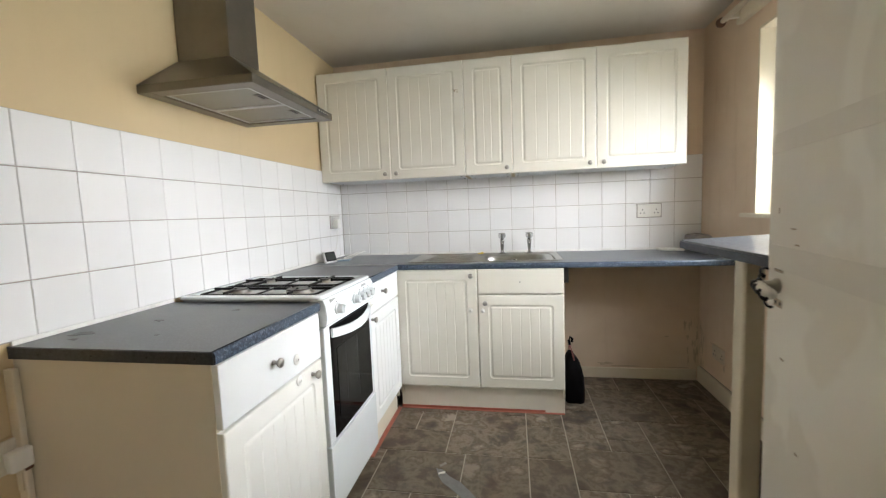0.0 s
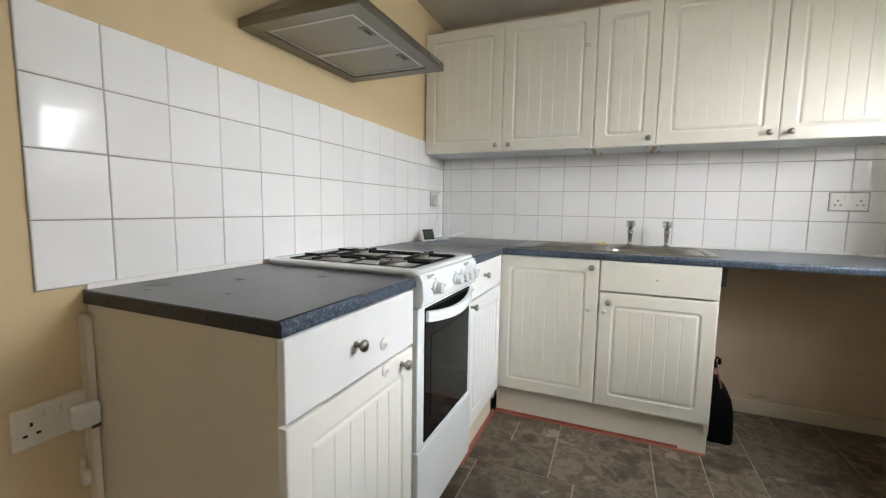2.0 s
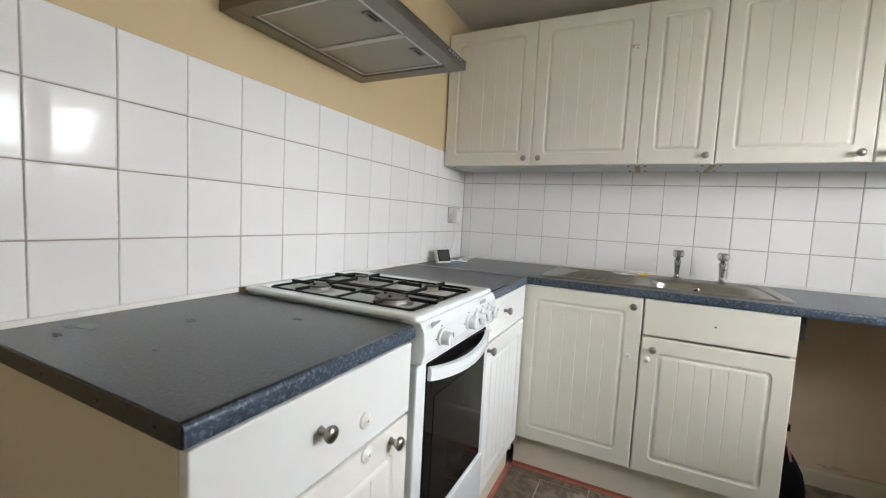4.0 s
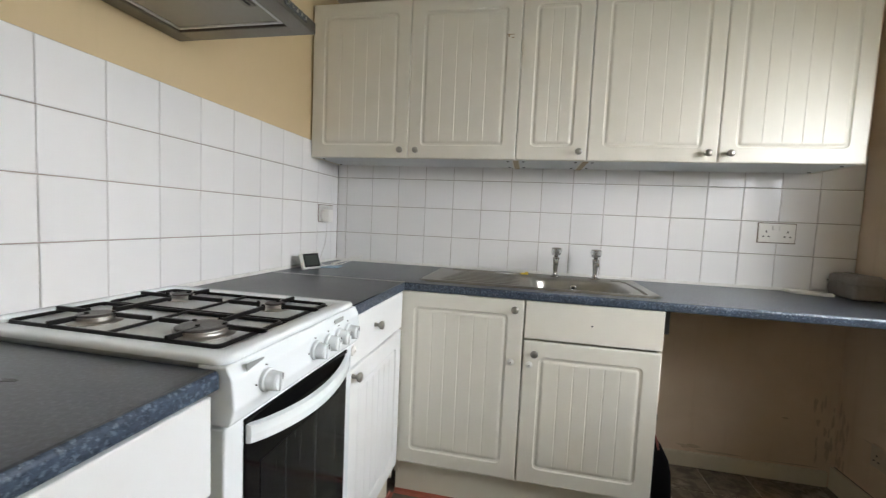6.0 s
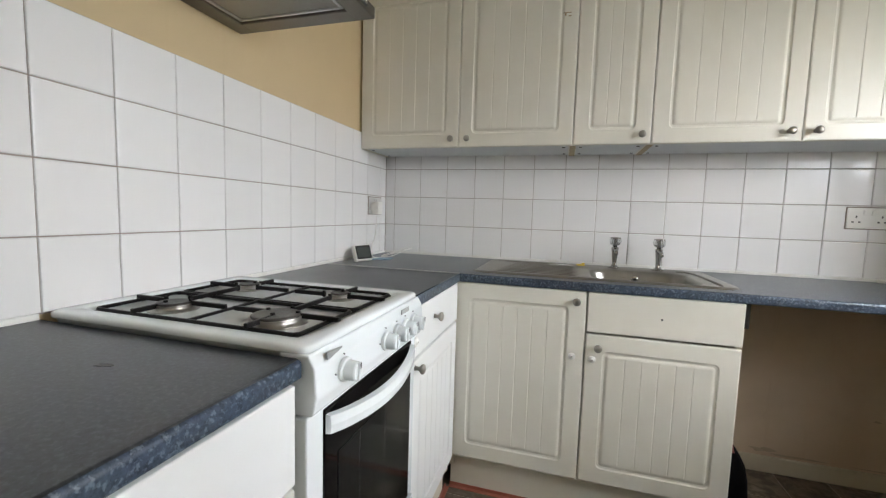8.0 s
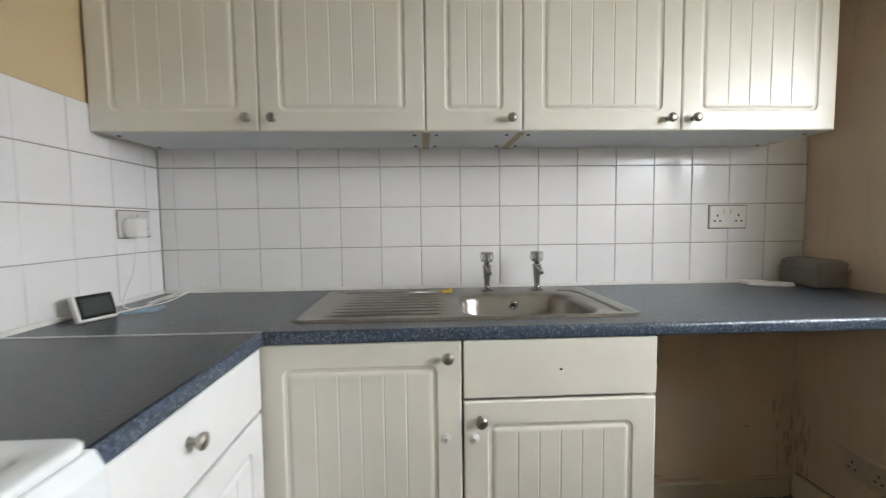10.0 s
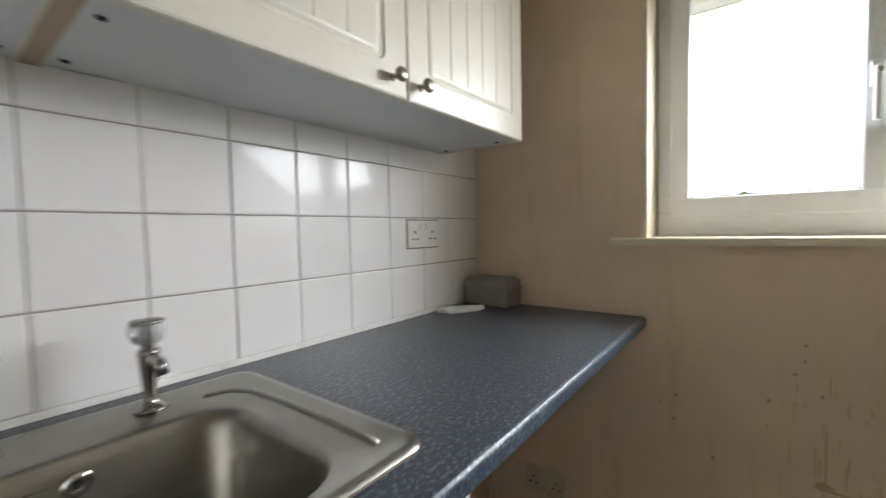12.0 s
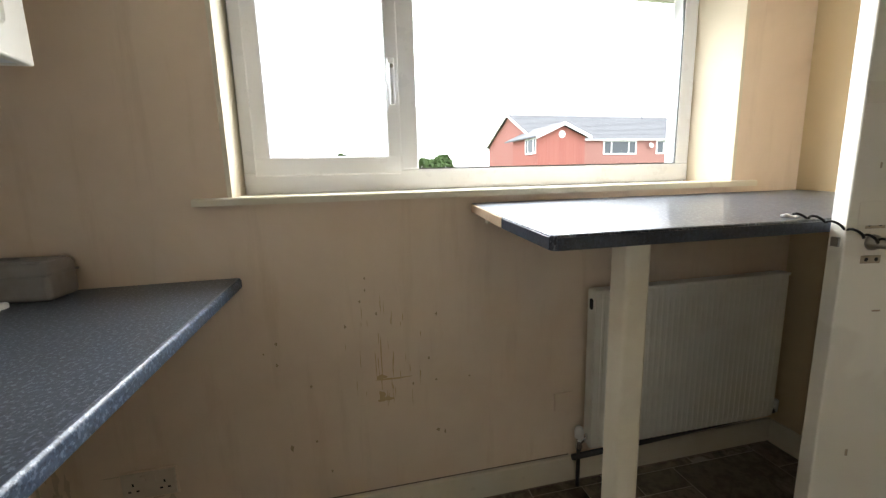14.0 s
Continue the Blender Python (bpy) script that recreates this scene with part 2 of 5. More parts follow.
def brickwork():
    a = Mat("hazed_red_brick", (0.42, 0.13, 0.09), 0.9)
    br = a.n.new("ShaderNodeTexBrick")
    # reds desaturated so that the distance haze is in the colour
    br.inputs["Color1"].default_value = (0.36, 0.125, 0.10, 1)
    br.inputs["Color2"].default_value = (0.40, 0.15, 0.12, 1)
    br.inputs["Mortar"].default_value = (0.38, 0.19, 0.16, 1)
    br.inputs["Scale"].default_value = 4.4
    a.l.new(a.coord("Object", (1, 1, 1)), br.inputs["Vector"])
    a.color(br.outputs["Color"])
    return a.m


BRICK = brickwork()
ROOF = painted("grey_roof_tile", (0.155, 0.162, 0.172), (0.125, 0.13, 0.14), 0.8, 1.5)
WHITE_TRIM = painted("white_fascia", (0.80, 0.80, 0.80), (0.74, 0.74, 0.73), 0.5, 2)
FAR_GLASS = Mat("far_window_glass", (0.06, 0.075, 0.085), 0.08).m
GRASS = painted("grass_ground", (0.06, 0.10, 0.03), (0.045, 0.075, 0.02), 0.95, 0.4)
LEAF = painted("hedge_leaf", (0.07, 0.12, 0.035), (0.05, 0.085, 0.02), 0.8, 3)
BARK = painted("bark", (0.09, 0.07, 0.05), (0.06, 0.045, 0.03), 0.9, 8)
RENDER_WALL = painted("outer_brick_wall", (0.38, 0.16, 0.11), (0.3, 0.12, 0.09), 0.9, 3)


# ---------------------------------------------------------------- mesh helpers
def link(name, bm, mat, parent=None, label="", smooth=False):
    me = bpy.data.meshes.new(name)
    bmesh.ops.recalc_face_normals(bm, faces=bm.faces)
    bm.to_mesh(me)
    bm.free()
    if smooth:
        me.polygons.foreach_set("use_smooth", [True] * len(me.polygons))
    for m in mat if isinstance(mat, (list, tuple)) else (mat,):
        me.materials.append(m)
    ob = new(name, me)
    if parent is not None:
        ob.parent = parent
    if label:
        tagged(ob, label)
    return ob


def part(name, bm, mat, parent, label="", smooth=False):
    return link(name, bm, mat, parent, label, smooth)


def thing(name, m, label, category, group="", kind=""):
    ob = new(name)
    ob.matrix_world = m
    ob.empty_display_size = 0.1
    return tagged(ob, label, category, group, kind)


def box(x0, y0, z0, x1, y1, z1, bevel=0.0, seg=2):
    bm = bmesh.new()
    bmesh.ops.create_cube(bm, size=1)
    for v in bm.verts:
        v.co = Vector((x0 + (v.co.x + 0.5) * (x1 - x0), y0 + (v.co.y + 0.5) * (y1 - y0), z0 + (v.co.z + 0.5) * (z1 - z0)))
    if bevel:
        bmesh.ops.bevel(bm, geom=list(bm.edges), offset=bevel, segments=seg, profile=0.5, affect="EDGES")
    return bm


def merge(*bms):
    out = bms[0]
    for b in bms[1:]:
        me = bpy.data.meshes.new("tmp")
        b.to_mesh(me)
        b.free()
        out.from_mesh(me)
        bpy.data.meshes.remove(me)
    return out


def moved(bm, m):
    bmesh.ops.transform(bm, matrix=m, verts=bm.verts)
    return bm


def lathe(profile, steps=24):
    """A turned solid about z from (radius, height) pairs."""
    bm = bmesh.new()
    rings = []
    for r, z in profile:
        if r < 1e-6:
            rings.append([bm.verts.new((0, 0, z))])
        else:
            rings.append([bm.verts.new((r * math.cos(2 * math.pi * i / steps), r * math.sin(2 * math.pi * i / steps), z)) for i in range(steps)])
    for a, b in zip(rings, rings[1:]):
        for i in range(steps):
            j = (i + 1) % steps
            if len(a) == 1 and len(b) == 1:
                continue
            if len(a) == 1:
                bm.faces.new((a[0], b[j], b[i]))
            elif len(b) == 1:
                bm.faces.new((a[i], a[j], b[0]))
            else:
                bm.faces.new((a[i], a[j], b[j], b[i]))
    return bm


def tube(points, radius, steps=8, cap=True):
    """A round bar along points."""
    bm = bmesh.new()
    pts = [Vector(p) for p in points]
    rings = []
    for i, p in enumerate(pts):
        d = (pts[min(i + 1, len(pts) - 1)] - pts[max(i - 1, 0)]).normalized()
        side = d.cross(Vector((0, 0, 1)) if abs(d.z) < 0.9 else Vector((1, 0, 0))).normalized()
        up = side.cross(d)
        rings.append([bm.verts.new(p + radius * (side * math.cos(2 * math.pi * k / steps) + up * math.sin(2 * math.pi * k / steps))) for k in range(steps)])
    for a, b in zip(rings, rings[1:]):
        for k in range(steps):
            bm.faces.new((a[k], a[(k + 1) % steps], b[(k + 1) % steps], b[k]))
    if cap:
        bm.faces.new(rings[0][::-1])
        bm.faces.new(rings[-1])
    return bm


def prism(outline, z0, z1, bevel=0.0, seg=2):
    """A flat plate from an outline in x and y."""
    bm = bmesh.new()
    f = bm.faces.new([bm.verts.new((x, y, z0)) for x, y in outline])
    r = bmesh.ops.extrude_face_region(bm, geom=[f])
    for v in r["geom"]:
        if isinstance(v, bmesh.types.BMVert):
            v.co.z = z1
    if bevel:
        top = [e for e in bm.edges if all(abs(v.co.z - z1) < 1e-6 for v in e.verts)]
        bmesh.ops.bevel(bm, geom=top, offset=bevel, segments=seg, profile=0.5, affect="EDGES")
    return bm


def rounded(x0, y0, x1, y1, r, n=6):
    """Outline of a rectangle with round corners."""
    out = []
    for cx, cy, a in ((x1 - r, y0 + r, -90), (x1 - r, y1 - r, 0), (x0 + r, y1 - r, 90), (x0 + r, y0 + r, 180)):
        for i in range(n + 1):
            t = radians(a + 90 * i / n)
            out.append((cx + r * math.cos(t), cy + r * math.sin(t)))
    return out


# ---------------------------------------------------------------- the room
W, SOUTH, CEIL = 2.505, -2.67, 2.295
HALL = -4.4
OUT = 2.80
WIN_Y0, WIN_Y1, WIN_Z0, WIN_Z1 = -2.362, -0.595, 1.12, 2.05


def structure(name, bm, mat, label=""):
    return tagged(link(name, bm, mat), label, kind="structure")


floor = structure("floor", box(-0.2, HALL - 0.1, -0.12, OUT, 0.2, -0.003), VINYL_JOINT, "brown slate-effect vinyl floor of mixed rectangular tiles")
ceiling = structure("ceiling", box(-0.2, HALL - 0.1, CEIL, OUT, 0.2, CEIL + 0.15), CEILING_PAINT, "plain off-white painted ceiling")
wall_back = structure("wall_back", box(-0.2, 0.0, 0.0, OUT, 0.2, CEIL), MAGNOLIA_WORN, "stained magnolia wall behind the sink run")
wall_left = structure("wall_left", box(-0.2, HALL, 0.0, 0.0, 0.0, CEIL), MAGNOLIA, "warm magnolia painted wall")
# the hall stretch has an unseen, invented opening that lets sky light in
wall_right = structure("wall_right", merge(
    box(W, -2.95, 0.0, OUT, 0.0, WIN_Z0), box(W, HALL, WIN_Z1, OUT, 0.0, CEIL),
    box(W, -2.95, WIN_Z0, OUT, WIN_Y0, WIN_Z1), box(W, HALL, 0.0, OUT, -4.25, WIN_Z1), box(W, -4.25, 0.0, OUT, -2.95, 0.25), box(W, WIN_Y1, WIN_Z0, OUT, 0.0, WIN_Z1)), MAGNOLIA_WORN,
    "drip-stained magnolia wall under the window")
structure("wall_south", merge(
    box(0.0, SOUTH - 0.11, 0.0, 0.80, SOUTH, CEIL), box(1.70, SOUTH - 0.11, 0.0, W, SOUTH, CEIL),
    box(0.80, SOUTH - 0.11, 2.03, 1.70, SOUTH, CEIL)), MAGNOLIA, "magnolia wall with the doorway to the hall")
structure("wall_hall", box(-0.2, HALL - 0.1, 0.0, OUT, HALL, CEIL), HALL_BOUNCE_PAINT, "unseen plain hall wall, pale to bounce light")

FX0, FX1 = 2.640, 2.705
FY0, FY1, FZ0, FZ1 = -2.280, -0.612, 1.138, 2.038

# linings of the window recess
for nm, b in (("reveal_side", box(W - 0.002, WIN_Y1 - 0.012, WIN_Z0, OUT - 0.1, WIN_Y1 + 0.002, WIN_Z1, 0.002)),
              ("reveal_side", prism([(W - 0.002, WIN_Y0 - 0.002), (OUT - 0.09, WIN_Y0 - 0.002), (OUT - 0.09, FY0), (FX0, FY0), (W - 0.002, WIN_Y0 + 0.012)], WIN_Z0, WIN_Z1)),
              ("reveal_head", box(W - 0.002, WIN_Y0 + 0.012, WIN_Z1 - 0.012, OUT - 0.1, WIN_Y1 - 0.012, WIN_Z1 + 0.002, 0.002))):
    tagged(link(nm, b, REVEAL_PAINT), "sunlit cream plaster lining of the window recess", kind="structure")

# window: outer frame, mullion, a side sash and two panes
window = tagged(new("window_1"), "white plastic window with a side-hung opening sash", kind="structure")
window.matrix_world = pose(0, 0, 0)
MUL = -1.130
for nm, b in (("frame_bottom", box(FX0, FY0, FZ0, FX1, FY1, FZ0 + 0.072, 0.006)),
              ("frame_top", box(FX0, FY0, FZ1 - 0.06, FX1, FY1, FZ1, 0.006)),
              ("frame_side", box(FX0 + 0.001, FY1 - 0.06, FZ0 + 0.07, FX1 - 0.001, FY1, FZ1 - 0.058, 0.006)),
              ("frame_side", box(FX0 + 0.001, FY0, FZ0 + 0.07, FX1 - 0.001, FY0 + 0.06, FZ1 - 0.058, 0.006)),
              ("mullion", box(FX0 + 0.001, MUL - 0.048, FZ0 + 0.07, FX1 - 0.001, MUL + 0.030, FZ1 - 0.058, 0.006))):
    part(nm, b, UPVC, window)
sash = part("sash", merge(
    box(FX0 - 0.014, MUL + 0.012, FZ0 + 0.058, FX1 - 0.02, FY1 - 0.038, FZ0 + 0.118, 0.005),
    box(FX0 - 0.014, MUL + 0.012, FZ1 - 0.105, FX1 - 0.02, FY1 - 0.038, FZ1 - 0.045, 0.005),
    box(FX0 - 0.0135, MUL + 0.012, FZ0 + 0.112, FX1 - 0.021, MUL + 0.058, FZ1 - 0.10, 0.005),
    box(FX0 - 0.0135, FY1 - 0.088, FZ0 + 0.112, FX1 - 0.021, FY1 - 0.038, FZ1 - 0.10, 0.005)), UPVC, window, "opening sash frame")
handle = part("handle", merge(
    box(FX0 - 0.028, MUL + 0.026, 1.50, FX0 - 0.012, MUL + 0.050, 1.565, 0.004),
    box(FX0 - 0.046, MUL + 0.029, 1.515, FX0 - 0.026, MUL + 0.047, 1.545, 0.005),
    box(FX0 - 0.050, MUL + 0.030, 1.415, FX0 - 0.036, MUL + 0.046, 1.545, 0.005)), UPVC, window, "white window handle")
part("handle_lock", moved(lathe([(0, 0), (0.006, 0), (0.006, 0.006), (0, 0.006)], 10), pose(FX0 - 0.05, MUL + 0.038, 1.532, 0, -90, 0)), NICKEL, handle)
for y0, y1, z0 in ((MUL + 0.052, FY1 - 0.082, FZ0 + 0.112), (FY0 + 0.055, MUL - 0.043, FZ0 + 0.066)):
    g = part("pane", box(FX0 + 0.025, y0, z0, FX0 + 0.029, y1, FZ1 - 0.055), GLASS, window)
    g.visible_shadow = False
    part("gasket", merge(box(FX0 + 0.004, y0 + 0.006, z0 + 0.006, FX0 + 0.012, y1 - 0.006, z0 + 0.010),
                         box(FX0 + 0.004, y0 + 0.004, z0 + 0.006, FX0 + 0.012, y0 + 0.008, FZ1 - 0.06)), GREY_PRINT, window)
tagged(link("window_sill", merge(
    prism([(W - 0.025, WIN_Y0 - 0.085), (FX0, WIN_Y0 - 0.085), (FX0, WIN_Y1 + 0.09), (W - 0.025, WIN_Y1 + 0.09)], WIN_Z0 - 0.004, WIN_Z0 + 0.018, 0.006, 3)),
    GLOSS_WOOD), "cream gloss-painted window board", kind="structure")
# eaves outside, above the window
eaves = tagged(new("eaves"), "roof overhang with boarded white soffit outside the window", kind="structure")
for k in range(6):
    part("soffit_board", box(OUT + 0.002 + k * 0.112, -6, 2.20, OUT + 0.002 + k * 0.112 + 0.108, 2.5, 2.212, 0.002), WHITE_TRIM, eaves)
part("fascia", box(OUT + 0.675, -6, 2.17, OUT + 0.70, 2.5, 2.36), WHITE_TRIM, eaves)
part("gutter", tube([(OUT + 0.76, -6, 2.30), (OUT + 0.76, 2.5, 2.30)], 0.05, 10), WHITE_TRIM, eaves)
tagged(link("curtain_batten", merge(box(W - 0.03, WIN_Y0 - 0.1, 2.13, W, WIN_Y1 + 0.16, 2.20, 0.004)), GLOSS_WOOD), "painted wooden batten above the window", kind="structure")
rail = thing("curtain_rail", pose(0, 0, 0), "old cream curtain pole with ball end above the window", "curtain rail")
part("pole", tube([(W - 0.075, WIN_Y0 - 0.15, 2.175), (W - 0.075, WIN_Y1 + 0.2, 2.175)], 0.014, 12), GLOSS_WOOD, rail, smooth=True)
part("finial", moved(lathe([(0, 0), (0.016, 0.002), (0.024, 0.012), (0.026, 0.024), (0.018, 0.040), (0, 0.046)], 16), pose(W - 0.075, WIN_Y1 + 0.2, 2.175, -90, 0, 0)), RUSTY_LEG, rail, "dark ball end", True)
for y in (WIN_Y0 - 0.08, WIN_Y1 + 0.13):
    part("bracket", box(W - 0.08, y - 0.01, 2.155, W - 0.03, y + 0.01, 2.195, 0.003), GLOSS_WOOD, rail)

# skirting
for nm, b in (("baseboard_right", box(W - 0.018, SOUTH, 0.0, W, -0.016, 0.105, 0.005)),
              ("baseboard_back", box(1.585, -0.016, 0.0, W - 0.02, 0.0, 0.075, 0.005)),
              ("baseboard_south", box(1.76, SOUTH, 0.0, W - 0.02, SOUTH + 0.016, 0.105, 0.005))):
    structure(nm, b, GLOSS_WOOD, "scuffed cream painted skirting board")
structure("trim_grime", merge(box(W - 0.0030, -1.70, 0.1045, W - 0.0004, -0.02, 0.1085, 0.0005), box(W - 0.0192, -2.62, 0.0, W - 0.0175, -0.02, 0.004)), GRIME_SHADE, "brown grime line along the skirting board")
# door frame
structure("door_frame", merge(
    box(0.80, SOUTH - 0.13, 0.0, 0.83, SOUTH + 0.0, 2.03, 0.004), box(1.67, SOUTH - 0.13, 0.0, 1.70, SOUTH + 0.0, 2.03, 0.004),
    box(0.83, SOUTH - 0.13, 2.0, 1.67, SOUTH + 0.0, 2.03, 0.004),
    box(0.74, SOUTH, 0.0, 0.805, SOUTH + 0.016, 2.09, 0.004), box(1.695, SOUTH, 0.0, 1.757, SOUTH + 0.016, 2.09, 0.004),
    box(0.805, SOUTH, 2.025, 1.695, SOUTH + 0.016, 2.09, 0.004)), GLOSS_WOOD, "cream gloss door frame and architrave")

# open door, local x runs from the hinge to the free edge, the seen face looks to local +y
HX, HY, AX, AY = 1.700, -2.650, 1.843, -1.925
DW = math.hypot(AX - HX, AY - HY)
door = tagged(new("door_1"), "open flush door in patchy cream paint resting against the breakfast bar", kind="structure")
door.matrix_world = pose(HX, HY, 0.012, 0, 0, math.degrees(math.atan2(AY - HY, AX - HX)))
part("door_leaf", box(0, -0.036, 0, DW, 0, 1.965, 0.003), DOOR_PAINT, door)
part("paint_band", box(DW - 0.66, -0.001, 1.285, DW - 0.004, 0.0012, 1.325, 0.0005), DOOR_BAND, door, "bare strip across the door")
part("paint_band", box(DW - 0.66, -0.001, 1.045, DW - 0.02, 0.0012, 1.095, 0.0005), DOOR_BAND, door, "bare strip across the door")
dh = part("door_handle", merge(
    moved(lathe([(0, 0), (0.017, 0), (0.016, 0.006), (0.011, 0.012), (0.010, 0.036), (0, 0.037)], 16), pose(DW - 0.058, 0.0, 1.010, -90, 0, 0)),
    tube([(DW - 0.052, 0.034, 1.010), (DW - 0.075, 0.037, 1.010)], 0.010, 12)), NICKEL, door, "worn metal lever handle", True)
part("grip", tube([(DW - 0.073, 0.037, 1.010), (DW - 0.10, 0.039, 1.009), (DW - 0.135, 0.038, 1.006)], 0.0115, 14), PLASTIC_WHITE, dh, "pale worn grip", True)
for k, (u, z) in enumerate(((0.046, 1.047), (0.069, 1.047), (0.050, 0.974), (0.071, 0.974))):
    part("screw_hole", moved(lathe([(0, 0), (0.0048, 0), (0.0042, 0.0008), (0, 0.0008)], 10), pose(DW - u, 0.0002, z, -90, 0, 0)), DARK_SLOT, door)
for z in (1.047, 0.974):
    part("rust_ring", box(DW - 0.080, -0.001, z - 0.0085, DW - 0.038, 0.0009, z + 0.0085, 0.0004), painted("brown_grime", (0.42, 0.34, 0.25), (0.30, 0.22, 0.14), 0.7, 60), door)
part("latch", box(DW - 0.001, -0.028, 1.000, DW + 0.003, -0.010, 1.020, 0.001), NICKEL, door, "small square latch")
for z in (0.25, 1.0, 1.72):
    part("hinge", moved(lathe([(0, -0.045), (0.007, -0.045), (0.007, 0.045), (0, 0.045)], 10), pose(-0.004, 0.004, z)), NICKEL, door)
scuff = painted("door_scuff", (0.40, 0.32, 0.24), (0.28, 0.21, 0.15), 0.8, 40)
for u, z, w, h in ((0.05, 1.16, 0.004, 0.012), (0.11, 1.13, 0.022, 0.003), (0.13, 1.10, 0.016, 0.003), (0.08, 0.86, 0.018, 0.004), (0.16, 0.70, 0.012, 0.005), (0.07, 0.52, 0.006, 0.016), (0.21, 0.60, 0.03, 0.004)):
    part("scuff", box(DW - u - w, -0.001, z, DW - u, 0.0008, z + h, 0.0003), scuff, door)
# coiled cord from a clip on the bar to the lever
stops = [Vector((1.925, -1.895, 1.0735)), Vector((1.880, -1.912, 1.068))] + [door.matrix_world @ Vector(p) for p in ((DW - 0.010, 0.012, 1.032), (DW - 0.045, 0.026, 1.016), (DW - 0.080, 0.050, 1.014), (DW - 0.132, 0.052, 1.006), (DW - 0.140, 0.040, 0.985))]
cord_pts = []
for a, b in zip(stops, stops[1:]):
    for k in range(14):
        u = len(cord_pts) * 0.75
        cord_pts.append(a.lerp(b, k / 14) + Vector((0.0045 * math.cos(u), 0.0045 * math.sin(u), 0.0060 * math.sin(u))))
cord = link("cord", tube(cord_pts, 0.0028, 6), CAST_IRON, None, "", True)
tagged(cord, "twisted black cord from the bar to the door handle", "cord")
tagged(link("cord_clip", moved(merge(box(-0.015, -0.006, 0, 0.015, 0.006, 0.005, 0.002), box(0.002, -0.010, 0.0, 0.010, 0.010, 0.007, 0.002)), pose(1.932, -1.890, 1.0695, 0, -2.5, 20)), PLASTIC_WHITE), "small white plastic clip lying on the bar", "clip")
tagged(link("dirt_speck", moved(merge(box(-0.010, -0.012, 0, 0.006, 0.008, 0.004, 0.0015), box(-0.016, -0.003, 0, -0.008, 0.004, 0.003, 0.001)), pose(2.625, -2.262, 1.138)), SCUFF_DARK), "dark crumb of dirt in the window board corner", "dirt")


# ---------------------------------------------------------------- kitchen units
def panel_door(w, h, t=0.019, margin=0.058, boards=6):
    """A routed tongue-and-groove style door: front at y = -t, from (0, 0, 0) to (w, 0, h)."""
    bm = bmesh.new()

    steps = [(0.0, 0.0, 0.001), (0.0, -t + 0.005, 0.001), (0.0015, -t + 0.0015, 0.002), (0.005, -t, 0.004), (margin, -t, 0.020), (margin + 0.004, -t + 0.004, 0.017),
             (margin + 0.011, -t + 0.005, 0.012), (margin + 0.017, -t + 0.002, 0.006), (margin + 0.022, -t + 0.001, 0.0005)]
    loops = [[bm.verts.new((x, y, z)) for x, z in rounded(ix, ix, w - ix, h - ix, r, 3)] for ix, y, r in steps]
    bm.faces.new(loops[0])
    for a, b in zip(loops, loops[1:]):
        for i in range(len(a)):
            j = (i + 1) % len(a)
            bm.faces.new((a[i], a[j], b[j], b[i]))
    m, y = steps[-1][0], steps[-1][1]
    xs = [(m, y)]
    for k in range(1, boards):
        x = m + (w - 2 * m) * k / boards
        xs += [(x - 0.0028, y), (x, y + 0.0018), (x + 0.0028, y)]
    xs.append((w - m, y))
    low = [bm.verts.new((x, yy, m)) for x, yy in xs]
    top = [bm.verts.new((x, yy, h - m)) for x, yy in xs]
    for i in range(len(xs) - 1):
        bm.faces.new((low[i], low[i + 1], top[i + 1], top[i]))
    return bm


def knob_at(parent, x, y, z, mat=NICKEL):
    b = moved(lathe([(0, 0), (0.008, 0), (0.0065, 0.003), (0.0052, 0.010), (0.0075, 0.014), (0.0125, 0.018), (0.0145, 0.023), (0.0135, 0.027), (0.008, 0.030), (0, 0.031)], 20), pose(x, y, z, 90, 0, 0))
    return part("handle", b, mat, parent, "round satin nickel knob", True)


def child_lock(parent, x, y, z, k=1.0):
    b = moved(lathe([(0, 0), (k * 0.0150, 0), (k * 0.0150, 0.0025), (k * 0.0125, 0.0040), (k * 0.007, 0.0042), (k * 0.006, 0.0075), (0, 0.008)], 20), pose(x, y, z, 90, 0, 0))
    c = part("catch_button", b, PLASTIC_WHITE, parent, "round white plastic safety catch", True)
    part("catch_screw", moved(lathe([(0, 0), (0.0028, 0), (0.0024, 0.0006), (0, 0.0006)], 10), pose(x, y - 0.0080, z, 90, 0, 0)), NICKEL, c)
    return c


def unit_door(parent, x0, x1, z0, z1, y, knob=None, mat=CREAM, boards=6):
    d = part("door", moved(panel_door(x1 - x0, z1 - z0, boards=boards), pose(x0, y, z0)), mat, parent)
    if knob:
        knob_at(d, knob[0], y - 0.019, knob[1])
    return d


def drawer_front(parent, x0, x1, z0, z1, y, knob=None, mat=CREAM):
    d = part("drawer_front", box(x0, y - 0.019, z0, x1, y, z1, 0.003, 3), mat, parent)
    if knob:
        knob_at(d, knob[0], y - 0.019, knob[1])
    return d


# wall units: front of the doors at y = -0.31
WZ0, WZ1 = 1.432, 2.147


